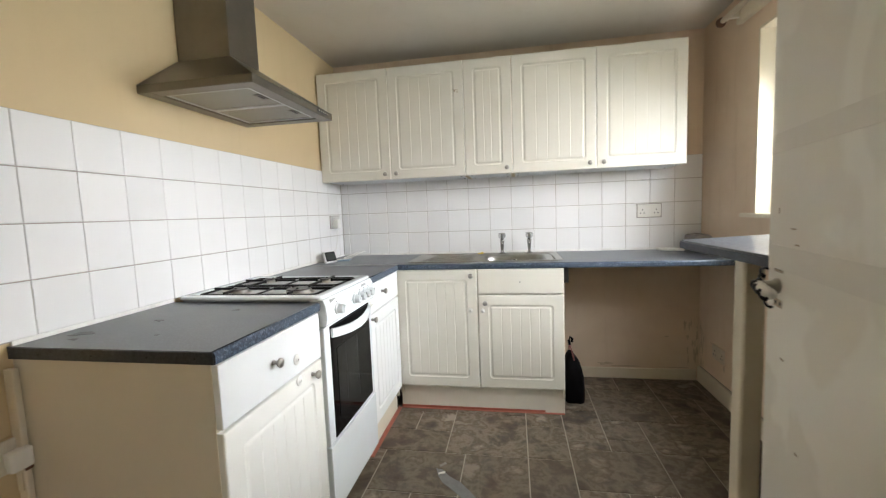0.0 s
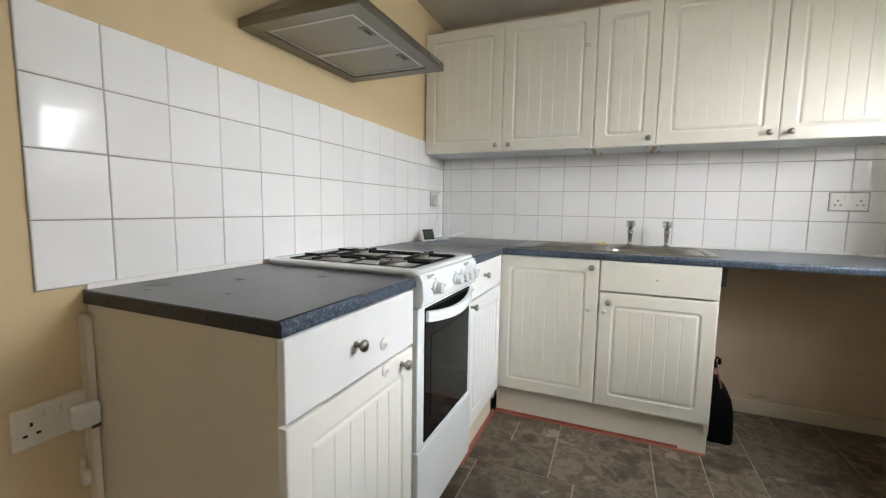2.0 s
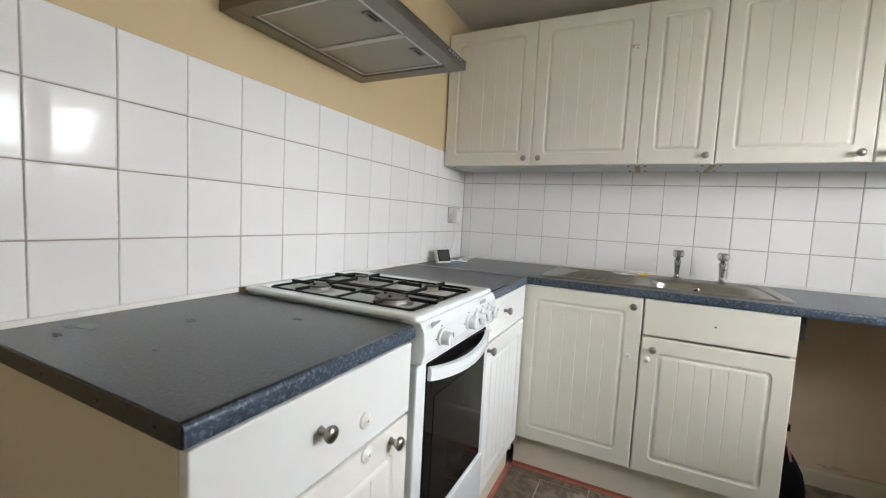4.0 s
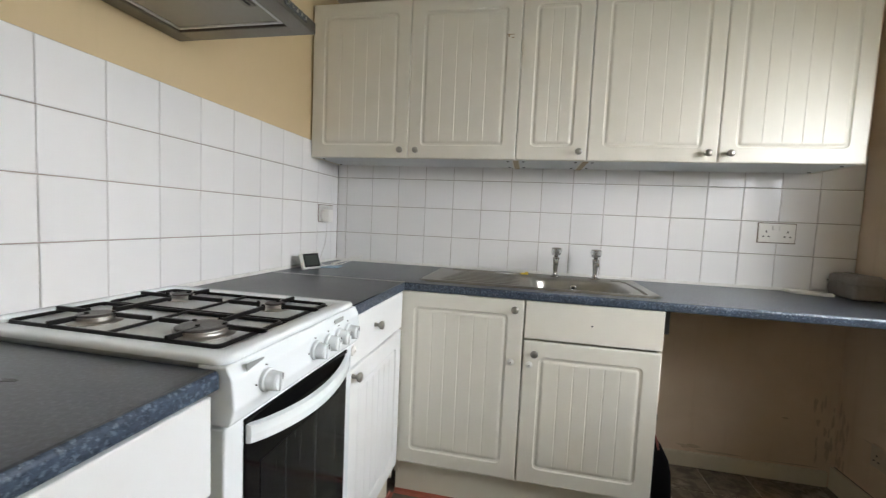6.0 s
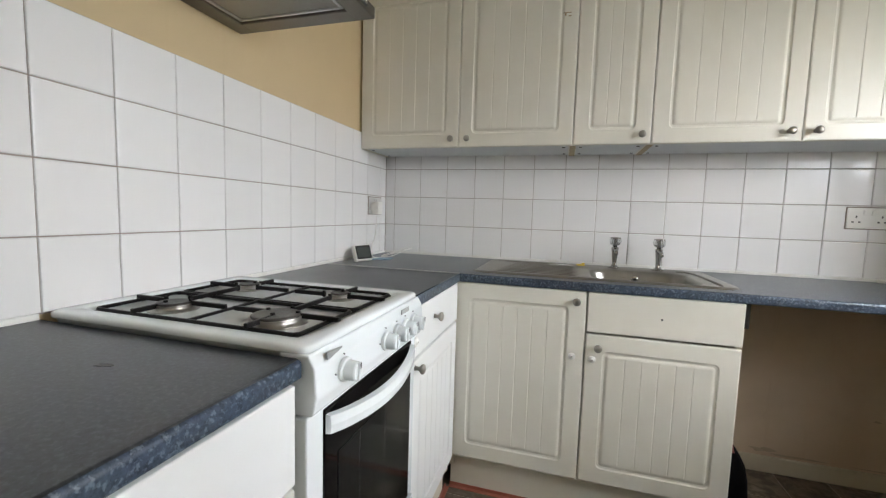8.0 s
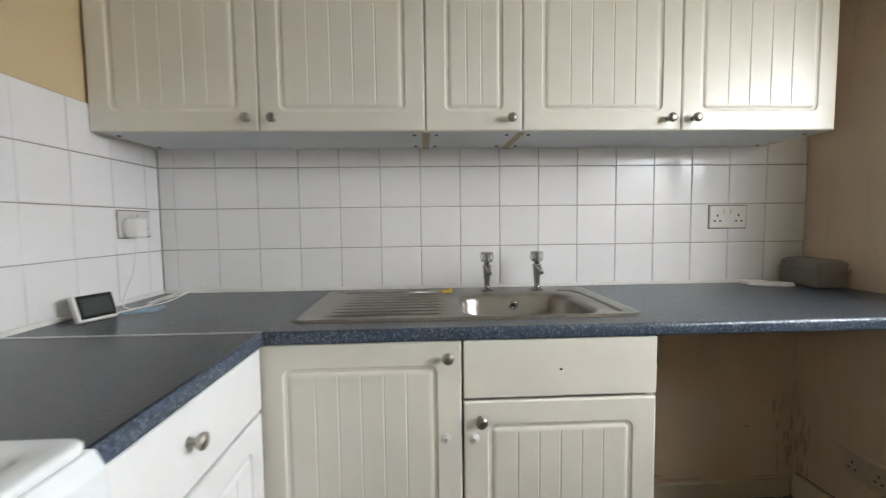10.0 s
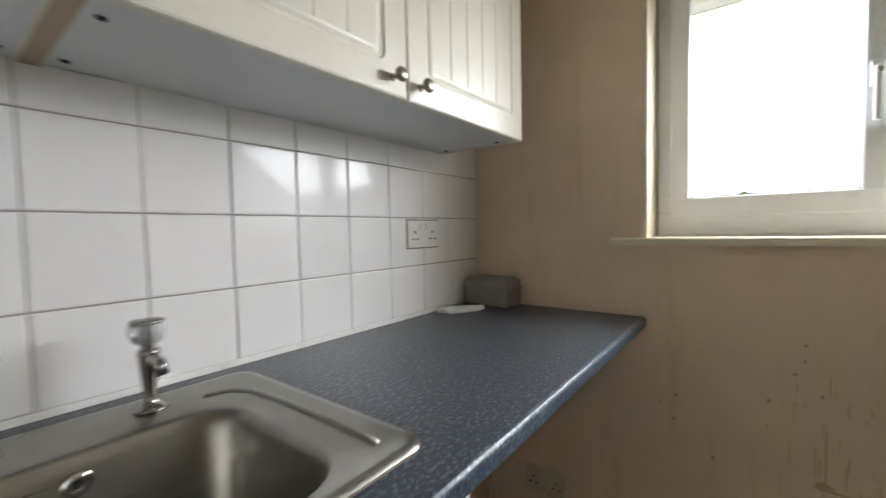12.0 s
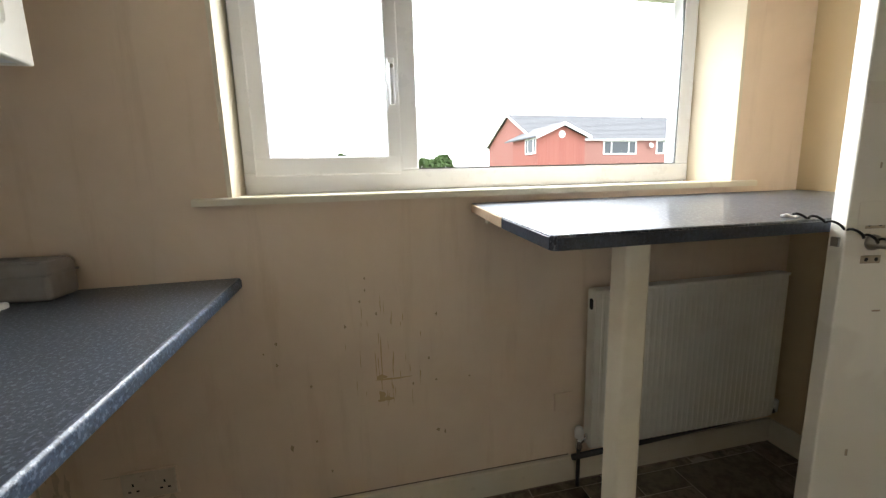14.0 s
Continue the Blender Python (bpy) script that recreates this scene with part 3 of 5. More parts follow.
def wall_unit(x0, x1, doors, label):
    c = thing("wall_cabinet", pose(x0, 0, WZ0), label, "cabinet", "wall cabinets above the sink")
    w, h, t = x1 - x0, WZ1 - WZ0, 0.016
    part("side_panel", box(0.001, -0.288, 0, t, -0.002, h, 0.001), CARCASS if x0 < 0.1 else CREAM, c)
    part("side_panel", box(w - t, -0.288, 0, w - 0.001, -0.002, h, 0.001), CREAM, c)
    part("base_panel", box(t, -0.286, 0.002, w - t, -0.012, 0.018), UNDERSIDE, c, "greyish white underside board")
    part("top_panel", box(t, -0.286, h - 0.018, w - t, -0.012, h - 0.001), UNDERSIDE, c)
    part("back_panel", box(t, -0.012, 0.002, w - t, -0.004, h - 0.002), UNDERSIDE, c)
    part("shelf", box(t, -0.27, h * 0.5, w - t, -0.012, h * 0.5 + 0.016), UNDERSIDE, c)
    for a, b, kx in doors:
        unit_door(c, a - x0 + 0.0012, b - x0 - 0.0012, 0.0, h - 0.002, -0.290, (kx - x0, 0.035), boards=5 if b - a > 0.4 else 3)
    for sx in (0.035, w - 0.035):
        for sy in (-0.05, -0.24):
            part("screw_cap", moved(lathe([(0, -0.002), (0.006, -0.002), (0.006, 0.003), (0, 0.003)], 10), pose(sx, sy, 0.002)), DARK_SLOT, c)
    return c


wall_unit(0.009, 0.994, ((0.009, 0.498, 0.466), (0.498, 0.994, 0.542)), "cream double wall cabinet with grooved panel doors")
wall_unit(0.994, 1.292, ((0.994, 1.292, 1.256),), "narrow cream single wall cabinet between two double ones")
wall_unit(1.292, 2.296, ((1.292, 1.792, 1.750), (1.792, 2.296, 1.830)), "cream double wall cabinet, end side exposed by the window wall")
for x in (0.994, 1.292):
    tagged(link("filler_strip", box(x - 0.010, -0.285, WZ0 - 0.0022, x + 0.014, -0.006, WZ0 - 0.0005, 0.001), painted("brown_tape", (0.50, 0.40, 0.26), (0.42, 0.32, 0.19), 0.6, 30)), "strip of aged masking tape under cabinet joint", "tape")
# scuff on a wall unit door
tagged(link("door_scuff", merge(box(0.930, -0.3106, 1.966, 0.962, -0.3088, 1.969, 0.0005), box(0.936, -0.3106, 1.956, 0.942, -0.3088, 1.966, 0.0005), box(0.950, -0.3106, 1.952, 0.962, -0.3088, 1.956, 0.0005)), SCUFF_DARK), "small dark chip in the cabinet door paint", "scuff mark")

# base units
BZ0, BZ1 = 0.157, 0.868


def base_unit(name_label, m, w, fronts, mat, depth=0.57, plinth=True, group="base units", side=CARCASS):
    c = thing("base_cabinet", m, name_label, "cabinet", group)
    t = 0.016
    part("side_panel", box(0.0, -depth, 0.0 if side is not CARCASS else 0.10, t, -0.01, BZ1, 0.001), CARCASS, c)
    part("side_panel", box(w - t, -depth, 0.10, w, -0.01, BZ1, 0.001), CARCASS, c)
    part("base_panel", box(t, -depth, BZ0, w - t, -0.01, BZ0 + 0.016), CARCASS, c)
    part("back_panel", box(t, -0.02, BZ0 + 0.016, w - t, -0.012, BZ1 - 0.05), CARCASS, c)
    part("shelf", box(t, -depth + 0.05, 0.50, w - t, -0.02, 0.516), CARCASS, c)
    part("rail", box(t, -depth, BZ1 - 0.03, w - t, -depth + 0.1, BZ1 - 0.012), CARCASS, c)
    if plinth:
        part("plinth", box(0.0, -depth + 0.018, 0.0, w, -depth + 0.036, BZ0 - 0.003, 0.002), CREAM if mat is CREAM else CARCASS, c, "kick board along the floor")
    fronts(c)
    return c


def sink_fronts(c):
    y = -0.572 - 0.029
    d = unit_door(c, 0.004, 0.492, BZ0, BZ1 - 0.002, y + 0.019, (0.458, 0.830))
    child_lock(d, 0.452, y, 0.625, 0.85)
    drawer_front(c, 0.497, 0.980, 0.722, BZ1 - 0.002, y + 0.019)
    part("screw_hole", moved(lathe([(0, 0), (0.0035, 0), (0.003, 0.0006), (0, 0.0006)], 10), pose(0.738, y, 0.790, 90, 0, 0)), DARK_SLOT, c)
    d = unit_door(c, 0.497, 0.980, BZ0, 0.714, y + 0.019, (0.538, 0.670))
    child_lock(d, 0.522, y, 0.622, 0.85)


base_unit("cream sink base unit with grooved doors and false drawer", pose(0.579, 0, 0), 0.983, sink_fronts, CREAM, depth=0.580)


def left_end_fronts(c):
    y = -0.585
    drawer_front(c, 0.001, 0.499, 0.706, BZ1 - 0.003, y, (0.215, 0.792), WHITE_UNIT)
    child_lock(c, 0.335, y - 0.019, 0.756, 1.1)
    d = unit_door(c, 0.001, 0.499, BZ0, 0.698, y, (0.428, 0.670), OFF_WHITE_DOOR)
    child_lock(d, 0.343, y - 0.019, 0.684, 1.1)


def left_corner_fronts(c):
    y = -0.580
    drawer_front(c, 0.004, 0.480, 0.722, BZ1 - 0.003, y, (0.190, 0.804), WHITE_UNIT)
    child_lock(c, 0.020, y - 0.019, 0.770)
    unit_door(c, 0.004, 0.480, BZ0, 0.714, y, (0.022, 0.694), WHITE_UNIT)


base_unit("white end base unit with drawer, its beige side panel exposed", pose(0, -2.115, 0, 0, 0, 90), 0.501, left_end_fronts, WHITE_UNIT, depth=0.585, side=CREAM)
base_unit("white corner base unit with drawer beside the cooker", pose(0, -1.100, 0, 0, 0, 90), 0.482, left_corner_fronts, WHITE_UNIT, depth=0.580)
tagged(link("conduit_strip", merge(box(0.0, -2.133, 0.0, 0.03, -2.117, 0.845, 0.003), box(0.002, -2.136, 0.52, 0.02, -2.1315, 0.60, 0.002)), POST_PAINT), "chipped painted timber batten beside the end unit", "batten")


# worktops: 32 mm boards with rounded nosing on the front
def worktop(name, outline_lo, outline_hi, axis, label, mat):
    """A board from lo to hi; axis 'x' has its nosing on the +x side, 'y' on the -y side."""
    (x0, y0), (x1, y1) = outline_lo, outline_hi
    z0, z1, r = 0.868, 0.900, 0.010
    prof = [(0, z0), (0, z1)]
    depth = (x1 - x0) if axis == "x" else (y1 - y0)
    for i in range(7):
        t = radians(90 - 90 * i / 6)
        prof.append((depth - r + r * math.cos(t), z1 - r + r * math.sin(t)))
    for i in range(5):
        t = radians(-90 * i / 4)
        prof.append((depth - 0.005 + 0.005 * math.cos(t), z0 + 0.005 + 0.005 * math.sin(t)))
    c = thing(name, pose(0, 0, 0), label, "worktop", "blue-grey laminate worktops")
    bm, nose = bmesh.new(), bmesh.new()
    ends, tips = [], []
    for s in (0, 1):
        ring, tip = [], []
        for d, z in prof:
            p = (x0 + d, (y0, y1)[s], z) if axis == "x" else ((x0, x1)[s], y1 - d, z)
            ring.append(bm.verts.new(p))
            tip.append(nose.verts.new(p))
        ends.append(ring)
        tips.append(tip)
    n = len(prof)
    for i in range(n):
        j = (i + 1) % n
        front = 4 <= i < n - 1
        e = tips if front else ends
        f = (nose if front else bm).faces.new((e[0][i], e[0][j], e[1][j], e[1][i]))
        f.smooth = 1 < i < n - 1
    for e in ends:
        bm.faces.new(e)
    bmesh.ops.delete(nose, geom=[v for v in nose.verts if not v.link_faces], context="VERTS")
    part("board", bm, mat, c)
    part("front_edge", nose, WORKTOP_EDGE, c, "worn bluish rounded front edge")
    return c


SX0, SX1, SY0, SY1 = 0.636, 1.572, -0.532, -0.060


def sink_hole(board):
    """Cut the bowl's opening through the back board."""
    bm = bmesh.new()
    bm.from_mesh(board.data)
    for co, no in (((BX0 - 0.02, 0, 0), (1, 0, 0)), ((BX1 + 0.02, 0, 0), (1, 0, 0)), ((0, BY0 - 0.02, 0), (0, 1, 0)), ((0, BY1 + 0.02, 0), (0, 1, 0))):
        bmesh.ops.bisect_plane(bm, geom=list(bm.verts) + list(bm.edges) + list(bm.faces), plane_co=co, plane_no=no)
    gone = [f for f in bm.faces if BX0 - 0.021 < f.calc_center_median().x < BX1 + 0.021 and BY0 - 0.021 < f.calc_center_median().y < BY1 + 0.021]
    bmesh.ops.delete(bm, geom=gone, context="FACES")
    bm.to_mesh(board.data)
    bm.free()


BX0, BX1, BY0, BY1 = 1.088, 1.482, -0.500, -0.178
top_end = worktop("worktop", (0.0, -2.118), (0.603, -1.600), "x", "stained blue-grey laminate worktop on the end unit", WORKTOP_DULL)
part("end_strip", box(0.012, -2.1205, 0.869, 0.598, -2.1175, 0.8985, 0.001), laminate("dark_end_strip", (0.010, 0.011, 0.013), (0.022, 0.024, 0.029), (0.04, 0.044, 0.05), 0.45), top_end, "dark end edging strip")
for k, x in enumerate((0.10, 0.26, 0.42, 0.55)):
    part("screw_hole", moved(lathe([(0, 0), (0.003, 0), (0.0025, 0.0006), (0, 0.0006)], 8), pose(x, -2.1204, 0.883, 90, 0, 0)), DARK_SLOT, top_end)
top_corner = worktop("worktop", (0.0, -1.099), (0.603, -0.606), "x", "blue-grey laminate worktop between cooker and corner", WORKTOP_DULL)
top_back = worktop("worktop", (0.0, -0.605), (W - 0.001, -0.002), "y", "long blue-grey laminate worktop holding the sink", WORKTOP)
sink_hole(top_back.children[0])
tagged(link("joint_strip", box(0.01, -0.611, 0.8995, 0.600, -0.602, 0.9022, 0.0008), ALU_STRIP), "thin metal strip over the worktop joint", "trim")
for nm, b in (("sealant_bead", box(0.008, -0.0100, 0.8985, W - 0.002, -0.002, 0.9122, 0.002)), ("sealant_bead", box(0.002, -1.098, 0.8985, 0.0100, -0.0105, 0.9122, 0.002)),
              ("sealant_bead", box(0.002, -2.112, 0.8985, 0.0095, -1.601, 0.9122, 0.002))):
    tagged(link(nm, b, SEALANT), "white sealant bead along tiles and worktop", "sealant")
# old stains on the end worktop
for x, y, r in ((0.085, -2.00, 0.030), (0.20, -1.86, 0.014), (0.12, -2.05, 0.012), (0.36, -1.72, 0.012), (0.33, -2.0, 0.006)):
    pts = [(x + r * (1 + 0.45 * math.sin(3 * a + x * 90)) * math.cos(a), y + 0.6 * r * (1 + 0.4 * math.cos(2 * a + y * 70)) * math.sin(a)) for a in [2 * math.pi * i / 14 for i in range(14)]]
    tagged(link("stain", prism(pts, 0.8998, 0.9005), Mat("dark_water_stain", (0.012, 0.012, 0.014), 0.25).m), "dark dried stain on the worktop", "stain")


# ---------------------------------------------------------------- sink
def sink():
    c = thing("sink", pose(0, 0, 0), "stainless steel inset sink with ribbed drainer", "sink")
    z = 0.9005
    bm = bmesh.new()

    def ring(x0, y0, x1, y1, r, zz):
        return [bm.verts.new((x, y, zz)) for x, y in rounded(x0, y0, x1, y1, r, 5)]

    def skin(a, b):
        n = len(a)
        for i in range(n):
            bm.faces.new((a[i], a[(i + 1) % n], b[(i + 1) % n], b[i]))

    # rim of the whole plate
    r0 = ring(SX0, SY0, SX1, SY1, 0.035, z)
    r1 = ring(SX0 + 0.006, SY0 + 0.006, SX1 - 0.006, SY1 - 0.006, 0.032, z + 0.006)
    r2 = ring(SX0 + 0.016, SY0 + 0.016, SX1 - 0.016, SY1 - 0.016, 0.026, z + 0.006)
    r3 = ring(SX0 + 0.026, SY0 + 0.026, SX1 - 0.026, SY1 - 0.026, 0.02, z + 0.002)
    skin(r0, r1), skin(r1, r2), skin(r2, r3)
    # bowl
    b0 = ring(BX0, BY0, BX1, BY1, 0.075, z + 0.002)
    b1 = ring(BX0 + 0.006, BY0 + 0.006, BX1 - 0.006, BY1 - 0.006, 0.072, z - 0.004)
    b2 = ring(BX0 + 0.012, BY0 + 0.012, BX1 - 0.012, BY1 - 0.012, 0.07, z - 0.02)
    b3 = ring(BX0 + 0.02, BY0 + 0.02, BX1 - 0.02, BY1 - 0.02, 0.065, z - 0.125)
    b4 = ring(BX0 + 0.03, BY0 + 0.03, BX1 - 0.03, BY1 - 0.03, 0.06, z - 0.145)
    b5 = ring(BX0 + 0.05, BY0 + 0.05, BX1 - 0.05, BY1 - 0.05, 0.05, z - 0.150)
    for a, b in ((b0, b1), (b1, b2), (b2, b3), (b3, b4), (b4, b5)):
        skin(a, b)
    bm.faces.new(b5)
    # flat plate between rim and bowl
    bmesh.ops.triangle_fill(bm, use_beauty=True, edges=[e for e in bm.edges if e.is_boundary and (all(v in set(r3) for v in e.verts) or all(v in set(b0) for v in e.verts))])
    for f in bm.faces:
        f.smooth = True
    part("plate", bm, STEEL, c)
    # dark strips paint the shadow gap under the sink rim
    part("seal", merge(box(SX0 + 0.03, SY0 - 0.0025, 0.8995, SX1 - 0.03, SY0 + 0.0003, 0.9013), box(SX0 + 0.03, SY1 - 0.0003, 0.8995, SX1 - 0.03, SY1 + 0.0025, 0.9013), box(SX0 - 0.0025, SY0 + 0.03, 0.8995, SX0 + 0.0003, SY1 - 0.03, 0.9013), box(SX1 - 0.0003, SY0 + 0.03, 0.8995, SX1 + 0.0025, SY1 - 0.03, 0.9013)), GRIME_SHADE, c, "dark line painted for the shadow gap round the rim")
    # ribs of the drainer
    for k in range(8):
        y = SY0 + 0.07 + k * 0.0435
        rib = tube([(SX0 + 0.06 + 0.006 * k, y, z - 0.005), (SX0 + 0.10 + 0.006 * k, y, z - 0.001), (1.01, y, z - 0.001), (1.06, y, z - 0.005)], 0.0065, 10)
        part("drainer_rib", rib, STEEL, c, smooth=True)
    # raised ledge behind the drainer and side groove
    part("back_ledge", tube([(SX0 + 0.07, SY1 - 0.05, z + 0.002), (1.05, SY1 - 0.05, z + 0.002)], 0.006, 8), STEEL, c, smooth=True)
    part("corner_ridge", tube([(1.524, SY0 + 0.05, z + 0.002), (1.526, -0.28, z + 0.003), (1.520, -0.18, z + 0.003), (1.500, -0.142, z + 0.003), (1.46, -0.132, z + 0.002)], 0.006, 8), STEEL, c, smooth=True)
    ov = part("overflow", moved(lathe([(0, 0.003), (0.006, 0.003), (0.007, 0.005), (0.012, 0.005), (0.016, 0.003), (0.017, 0), (0, 0)], 20), pose(1.288, BY1 - 0.014, z - 0.035, 97, 0, 0)), CHROME, c, "round chrome overflow", True)
    part("overflow_slot", moved(merge(box(-0.009, -0.0032, 0, 0.009, 0.0032, 0.0058, 0.001), box(-0.0032, -0.009, 0, 0.0032, 0.009, 0.0058, 0.001)), pose(1.288, BY1 - 0.0145, z - 0.035, 97, 0, 30)), DARK_SLOT, ov)
    part("waste", moved(lathe([(0, 0.001), (0.012, 0.0), (0.03, 0.002), (0.035, 0.0), (0, -0.001)], 24), pose(1.285, -0.34, z - 0.150)), CHROME, c, smooth=True)
    return c


sink()


def tap(x, y, rot, label):
    c = thing("tap", pose(x, y, 0.906, 0, 0, rot), label, "tap", "pair of sink taps")
    part("body", lathe([(0, 0), (0.024, 0), (0.0235, 0.003), (0.014, 0.008), (0.0098, 0.015), (0.0100, 0.03), (0.0140, 0.074), (0.0160, 0.088), (0.0145, 0.094), (0.009, 0.097), (0.009, 0.104), (0, 0.104)], 24), TAP_CHROME, c, "", True)
    part("spout", tube([(0, -0.006, 0.078), (0, -0.026, 0.084), (0, -0.046, 0.080), (0, -0.056, 0.066)], 0.0085, 12), TAP_CHROME, c, "", True)
    head = part("head", lathe([(0, 0.100), (0.011, 0.100), (0.021, 0.106), (0.0255, 0.118), (0.0245, 0.129), (0.022, 0.134), (0, 0.134)], 9), ACRYLIC, c, "clear faceted acrylic head")
    part("cap", lathe([(0, 0.134), (0.0225, 0.134), (0.0238, 0.136), (0.022, 0.139), (0.010, 0.1405), (0, 0.141)], 20), TAP_CHROME, head, "flat chrome cap", True)
    part("spindle", lathe([(0, 0.100), (0.007, 0.100), (0.006, 0.1335), (0, 0.1335)], 10), BURNER_CAP, head)
    return c


tap(1.208, -0.122, 0, "chrome pillar tap with a clear crystal head")
tap(1.390, -0.120, 0, "chrome pillar tap with a clear crystal head")
tagged(link("scraper", merge(moved(box(-0.018, -0.012, 0, 0.018, 0.012, 0.007, 0.003), pose(1.062, -0.140, 0.9075, 0, 0, 12)),
                             moved(box(0.004, -0.008, 0.006, 0.018, 0.008, 0.013, 0.003), pose(1.062, -0.140, 0.9075, 0, 0, 12))), YELLOW), "small yellow plastic clip on the sink ledge", "clip")


# ---------------------------------------------------------------- cooker, local frame: x along the wall, front towards -y
def cooker():
    w = 0.492
    c = thing("cooker", pose(0, -1.597, 0, 0, 0, 90), "white freestanding gas cooker with black pan supports", "cooker")
    part("body", box(0.003, -0.560, 0.05, w - 0.003, -0.012, 0.889, 0.003), ENAMEL, c)
    # hob with a raised rounded rim and a sunken tray
    bm = bmesh.new()
    rings = []
    for inset, z in ((0.006, 0.893), (0.006, 0.9045), (0.0, 0.9055), (-0.001, 0.9075), (-0.001, 0.9145), (0.002, 0.9180), (0.007, 0.9195), (0.034, 0.9190), (0.039, 0.9165), (0.045, 0.9085)):
        rings.append([bm.verts.new((x, y, z)) for x, y in rounded(inset, -0.610 + inset, w - inset, -0.020 - inset, max(0.008, 0.022 - abs(inset) * 0.2), 4)])
    for a, b in zip(rings, rings[1:]):
        for i in range(len(a)):
            j = (i + 1) % len(a)
            bm.faces.new((a[i], a[j], b[j], b[i])).smooth = True
    bm.faces.new(rings[-1])
    bm.faces.new(rings[0][::-1])
    hob = part("hob", bm, ENAMEL, c)
    part("hob_tray", box(0.046, -0.555, 0.907, w - 0.046, -0.066, 0.9095, 0.001), HOB_STEEL, c, "silvery enamel hob tray")
    for bx, by, r in ((0.13, -0.19, 0.034), (0.37, -0.17, 0.026), (0.13, -0.45, 0.048), (0.365, -0.45, 0.024)):
        b = part("burner", moved(lathe([(0, 0), (r + 0.014, 0), (r + 0.013, 0.002), (r + 0.003, 0.003), (r + 0.001, 0.011), (r + 0.003, 0.0125), (0, 0.0125)], 28), pose(bx, by, 0.9095)), BURNER_RING, c, "round gas burner", True)
        part("burner_cap", moved(lathe([(0, 0.0122), (r - 0.001, 0.0122), (r - 0.001, 0.0155), (r - 0.004, 0.017), (r * 0.7, 0.0160), (0, 0.0155)], 28), pose(bx, by, 0.9095)), BURNER_CAP, b, "", True)
        part("igniter", moved(lathe([(0, 0), (0.003, 0), (0.003, 0.014), (0, 0.016)], 8), pose(bx + r + 0.018, by + 0.01, 0.9095)), PLASTIC_WHITE, b)
    # pan supports: two black racks
    for x0, x1 in ((0.052, 0.246), (0.252, 0.446)):
        zt, zb, s = 0.9265, 0.9185, 0.0034
        bm = bmesh.new()
        rings = [[bm.verts.new((x, y, z)) for x, y in rounded(x0 + q, -0.555 + q, x1 - q, -0.066 - q, max(0.004, 0.016 - q), 5)]
                 for q, z in ((0.0, zb - 0.007), (0.0, zb - 0.002), (0.0015, zb), (2 * s - 0.0015, zb), (2 * s, zb - 0.002), (2 * s, zb - 0.007))]
        for a, b in zip(rings, rings[1:] + rings[:1]):
            for i in range(len(a)):
                bm.faces.new((a[i], a[(i + 1) % len(a)], b[(i + 1) % len(b)], b[i]))
        pr = part("pan_support", bm, CAST_IRON, c, "black steel pan support")
        part("crossbar", box(x0 + s, -0.312, zb - 0.0065, x1 - s, -0.312 + 2 * s, zb - 0.0005, 0.001), CAST_IRON, pr)
        xm = (x0 + x1) / 2
        for by in (-0.18, -0.45):
            for ax, ay, ex, ey in ((x0, by, xm - 0.030, by), (x1, by, xm + 0.030, by), (xm, by - 0.125, xm, by - 0.035), (xm, by + 0.115, xm, by + 0.035)):
                part("finger", merge(box(min(ax, ex) - 0.0040, min(ay, ey) - 0.0040, zt - 0.010, max(ax, ex) + 0.0040, max(ay, ey) + 0.0040, zt, 0.0015),
                                     box(ex - 0.0035, ey - 0.0035, zt - 0.012, ex + 0.0035, ey + 0.0035, zt + 0.0035, 0.0015)), CAST_IRON, pr)
        for fx in (x0 + s, x1 - s):
            for fy in (-0.55, -0.072):
                part("rack_foot", box(fx - 0.004, fy - 0.004, 0.9095, fx + 0.004, fy + 0.004, zb - 0.006, 0.001), CAST_IRON, pr)
    # control panel, leaning back
    bm = bmesh.new()
    prof = [(-0.560, 0.806), (-0.617, 0.806), (-0.622, 0.811), (-0.628, 0.835), (-0.624, 0.885), (-0.613, 0.905), (-0.560, 0.905)]
    a = [bm.verts.new((0.0, y, z)) for y, z in prof]
    b = [bm.verts.new((w, y, z)) for y, z in prof]
    for i in range(len(prof)):
        j = (i + 1) % len(prof)
        bm.faces.new((a[i], a[j], b[j], b[i]))
    bm.faces.new(a), bm.faces.new(b)
    bmesh.ops.bevel(bm, geom=[e for e in bm.edges], offset=0.003, segments=2, profile=0.5, affect="EDGES")
    cp = part("control_panel", bm, ENAMEL, c)
    for kx in (0.082, 0.252, 0.310, 0.363, 0.413):
        k = part("knob", moved(merge(lathe([(0, 0), (0.021, 0), (0.021, 0.006), (0.0175, 0.008), (0.0165, 0.026), (0.0145, 0.029), (0, 0.029)], 28),
                                     box(-0.0035, -0.0162, 0.004, 0.0035, 0.0162, 0.032, 0.002)), pose(kx, -0.627, 0.857, 92, 0, 0)), ENAMEL, cp, "white control knob", False)
        part("pointer", moved(box(-0.001, 0.006, 0.0325, 0.001, 0.017, 0.0336), pose(kx, -0.627, 0.857, 92, 0, 0)), GREY_PRINT, k)
        for q in range(3):
            t = radians(-90 + 90 * q)
            part("dial_mark", box(kx + 0.027 * math.sin(t) - 0.001, -0.6292, 0.857 + 0.027 * math.cos(t) - 0.001, kx + 0.027 * math.sin(t) + 0.001, -0.6262, 0.857 + 0.027 * math.cos(t) + 0.001), GREY_PRINT, cp)
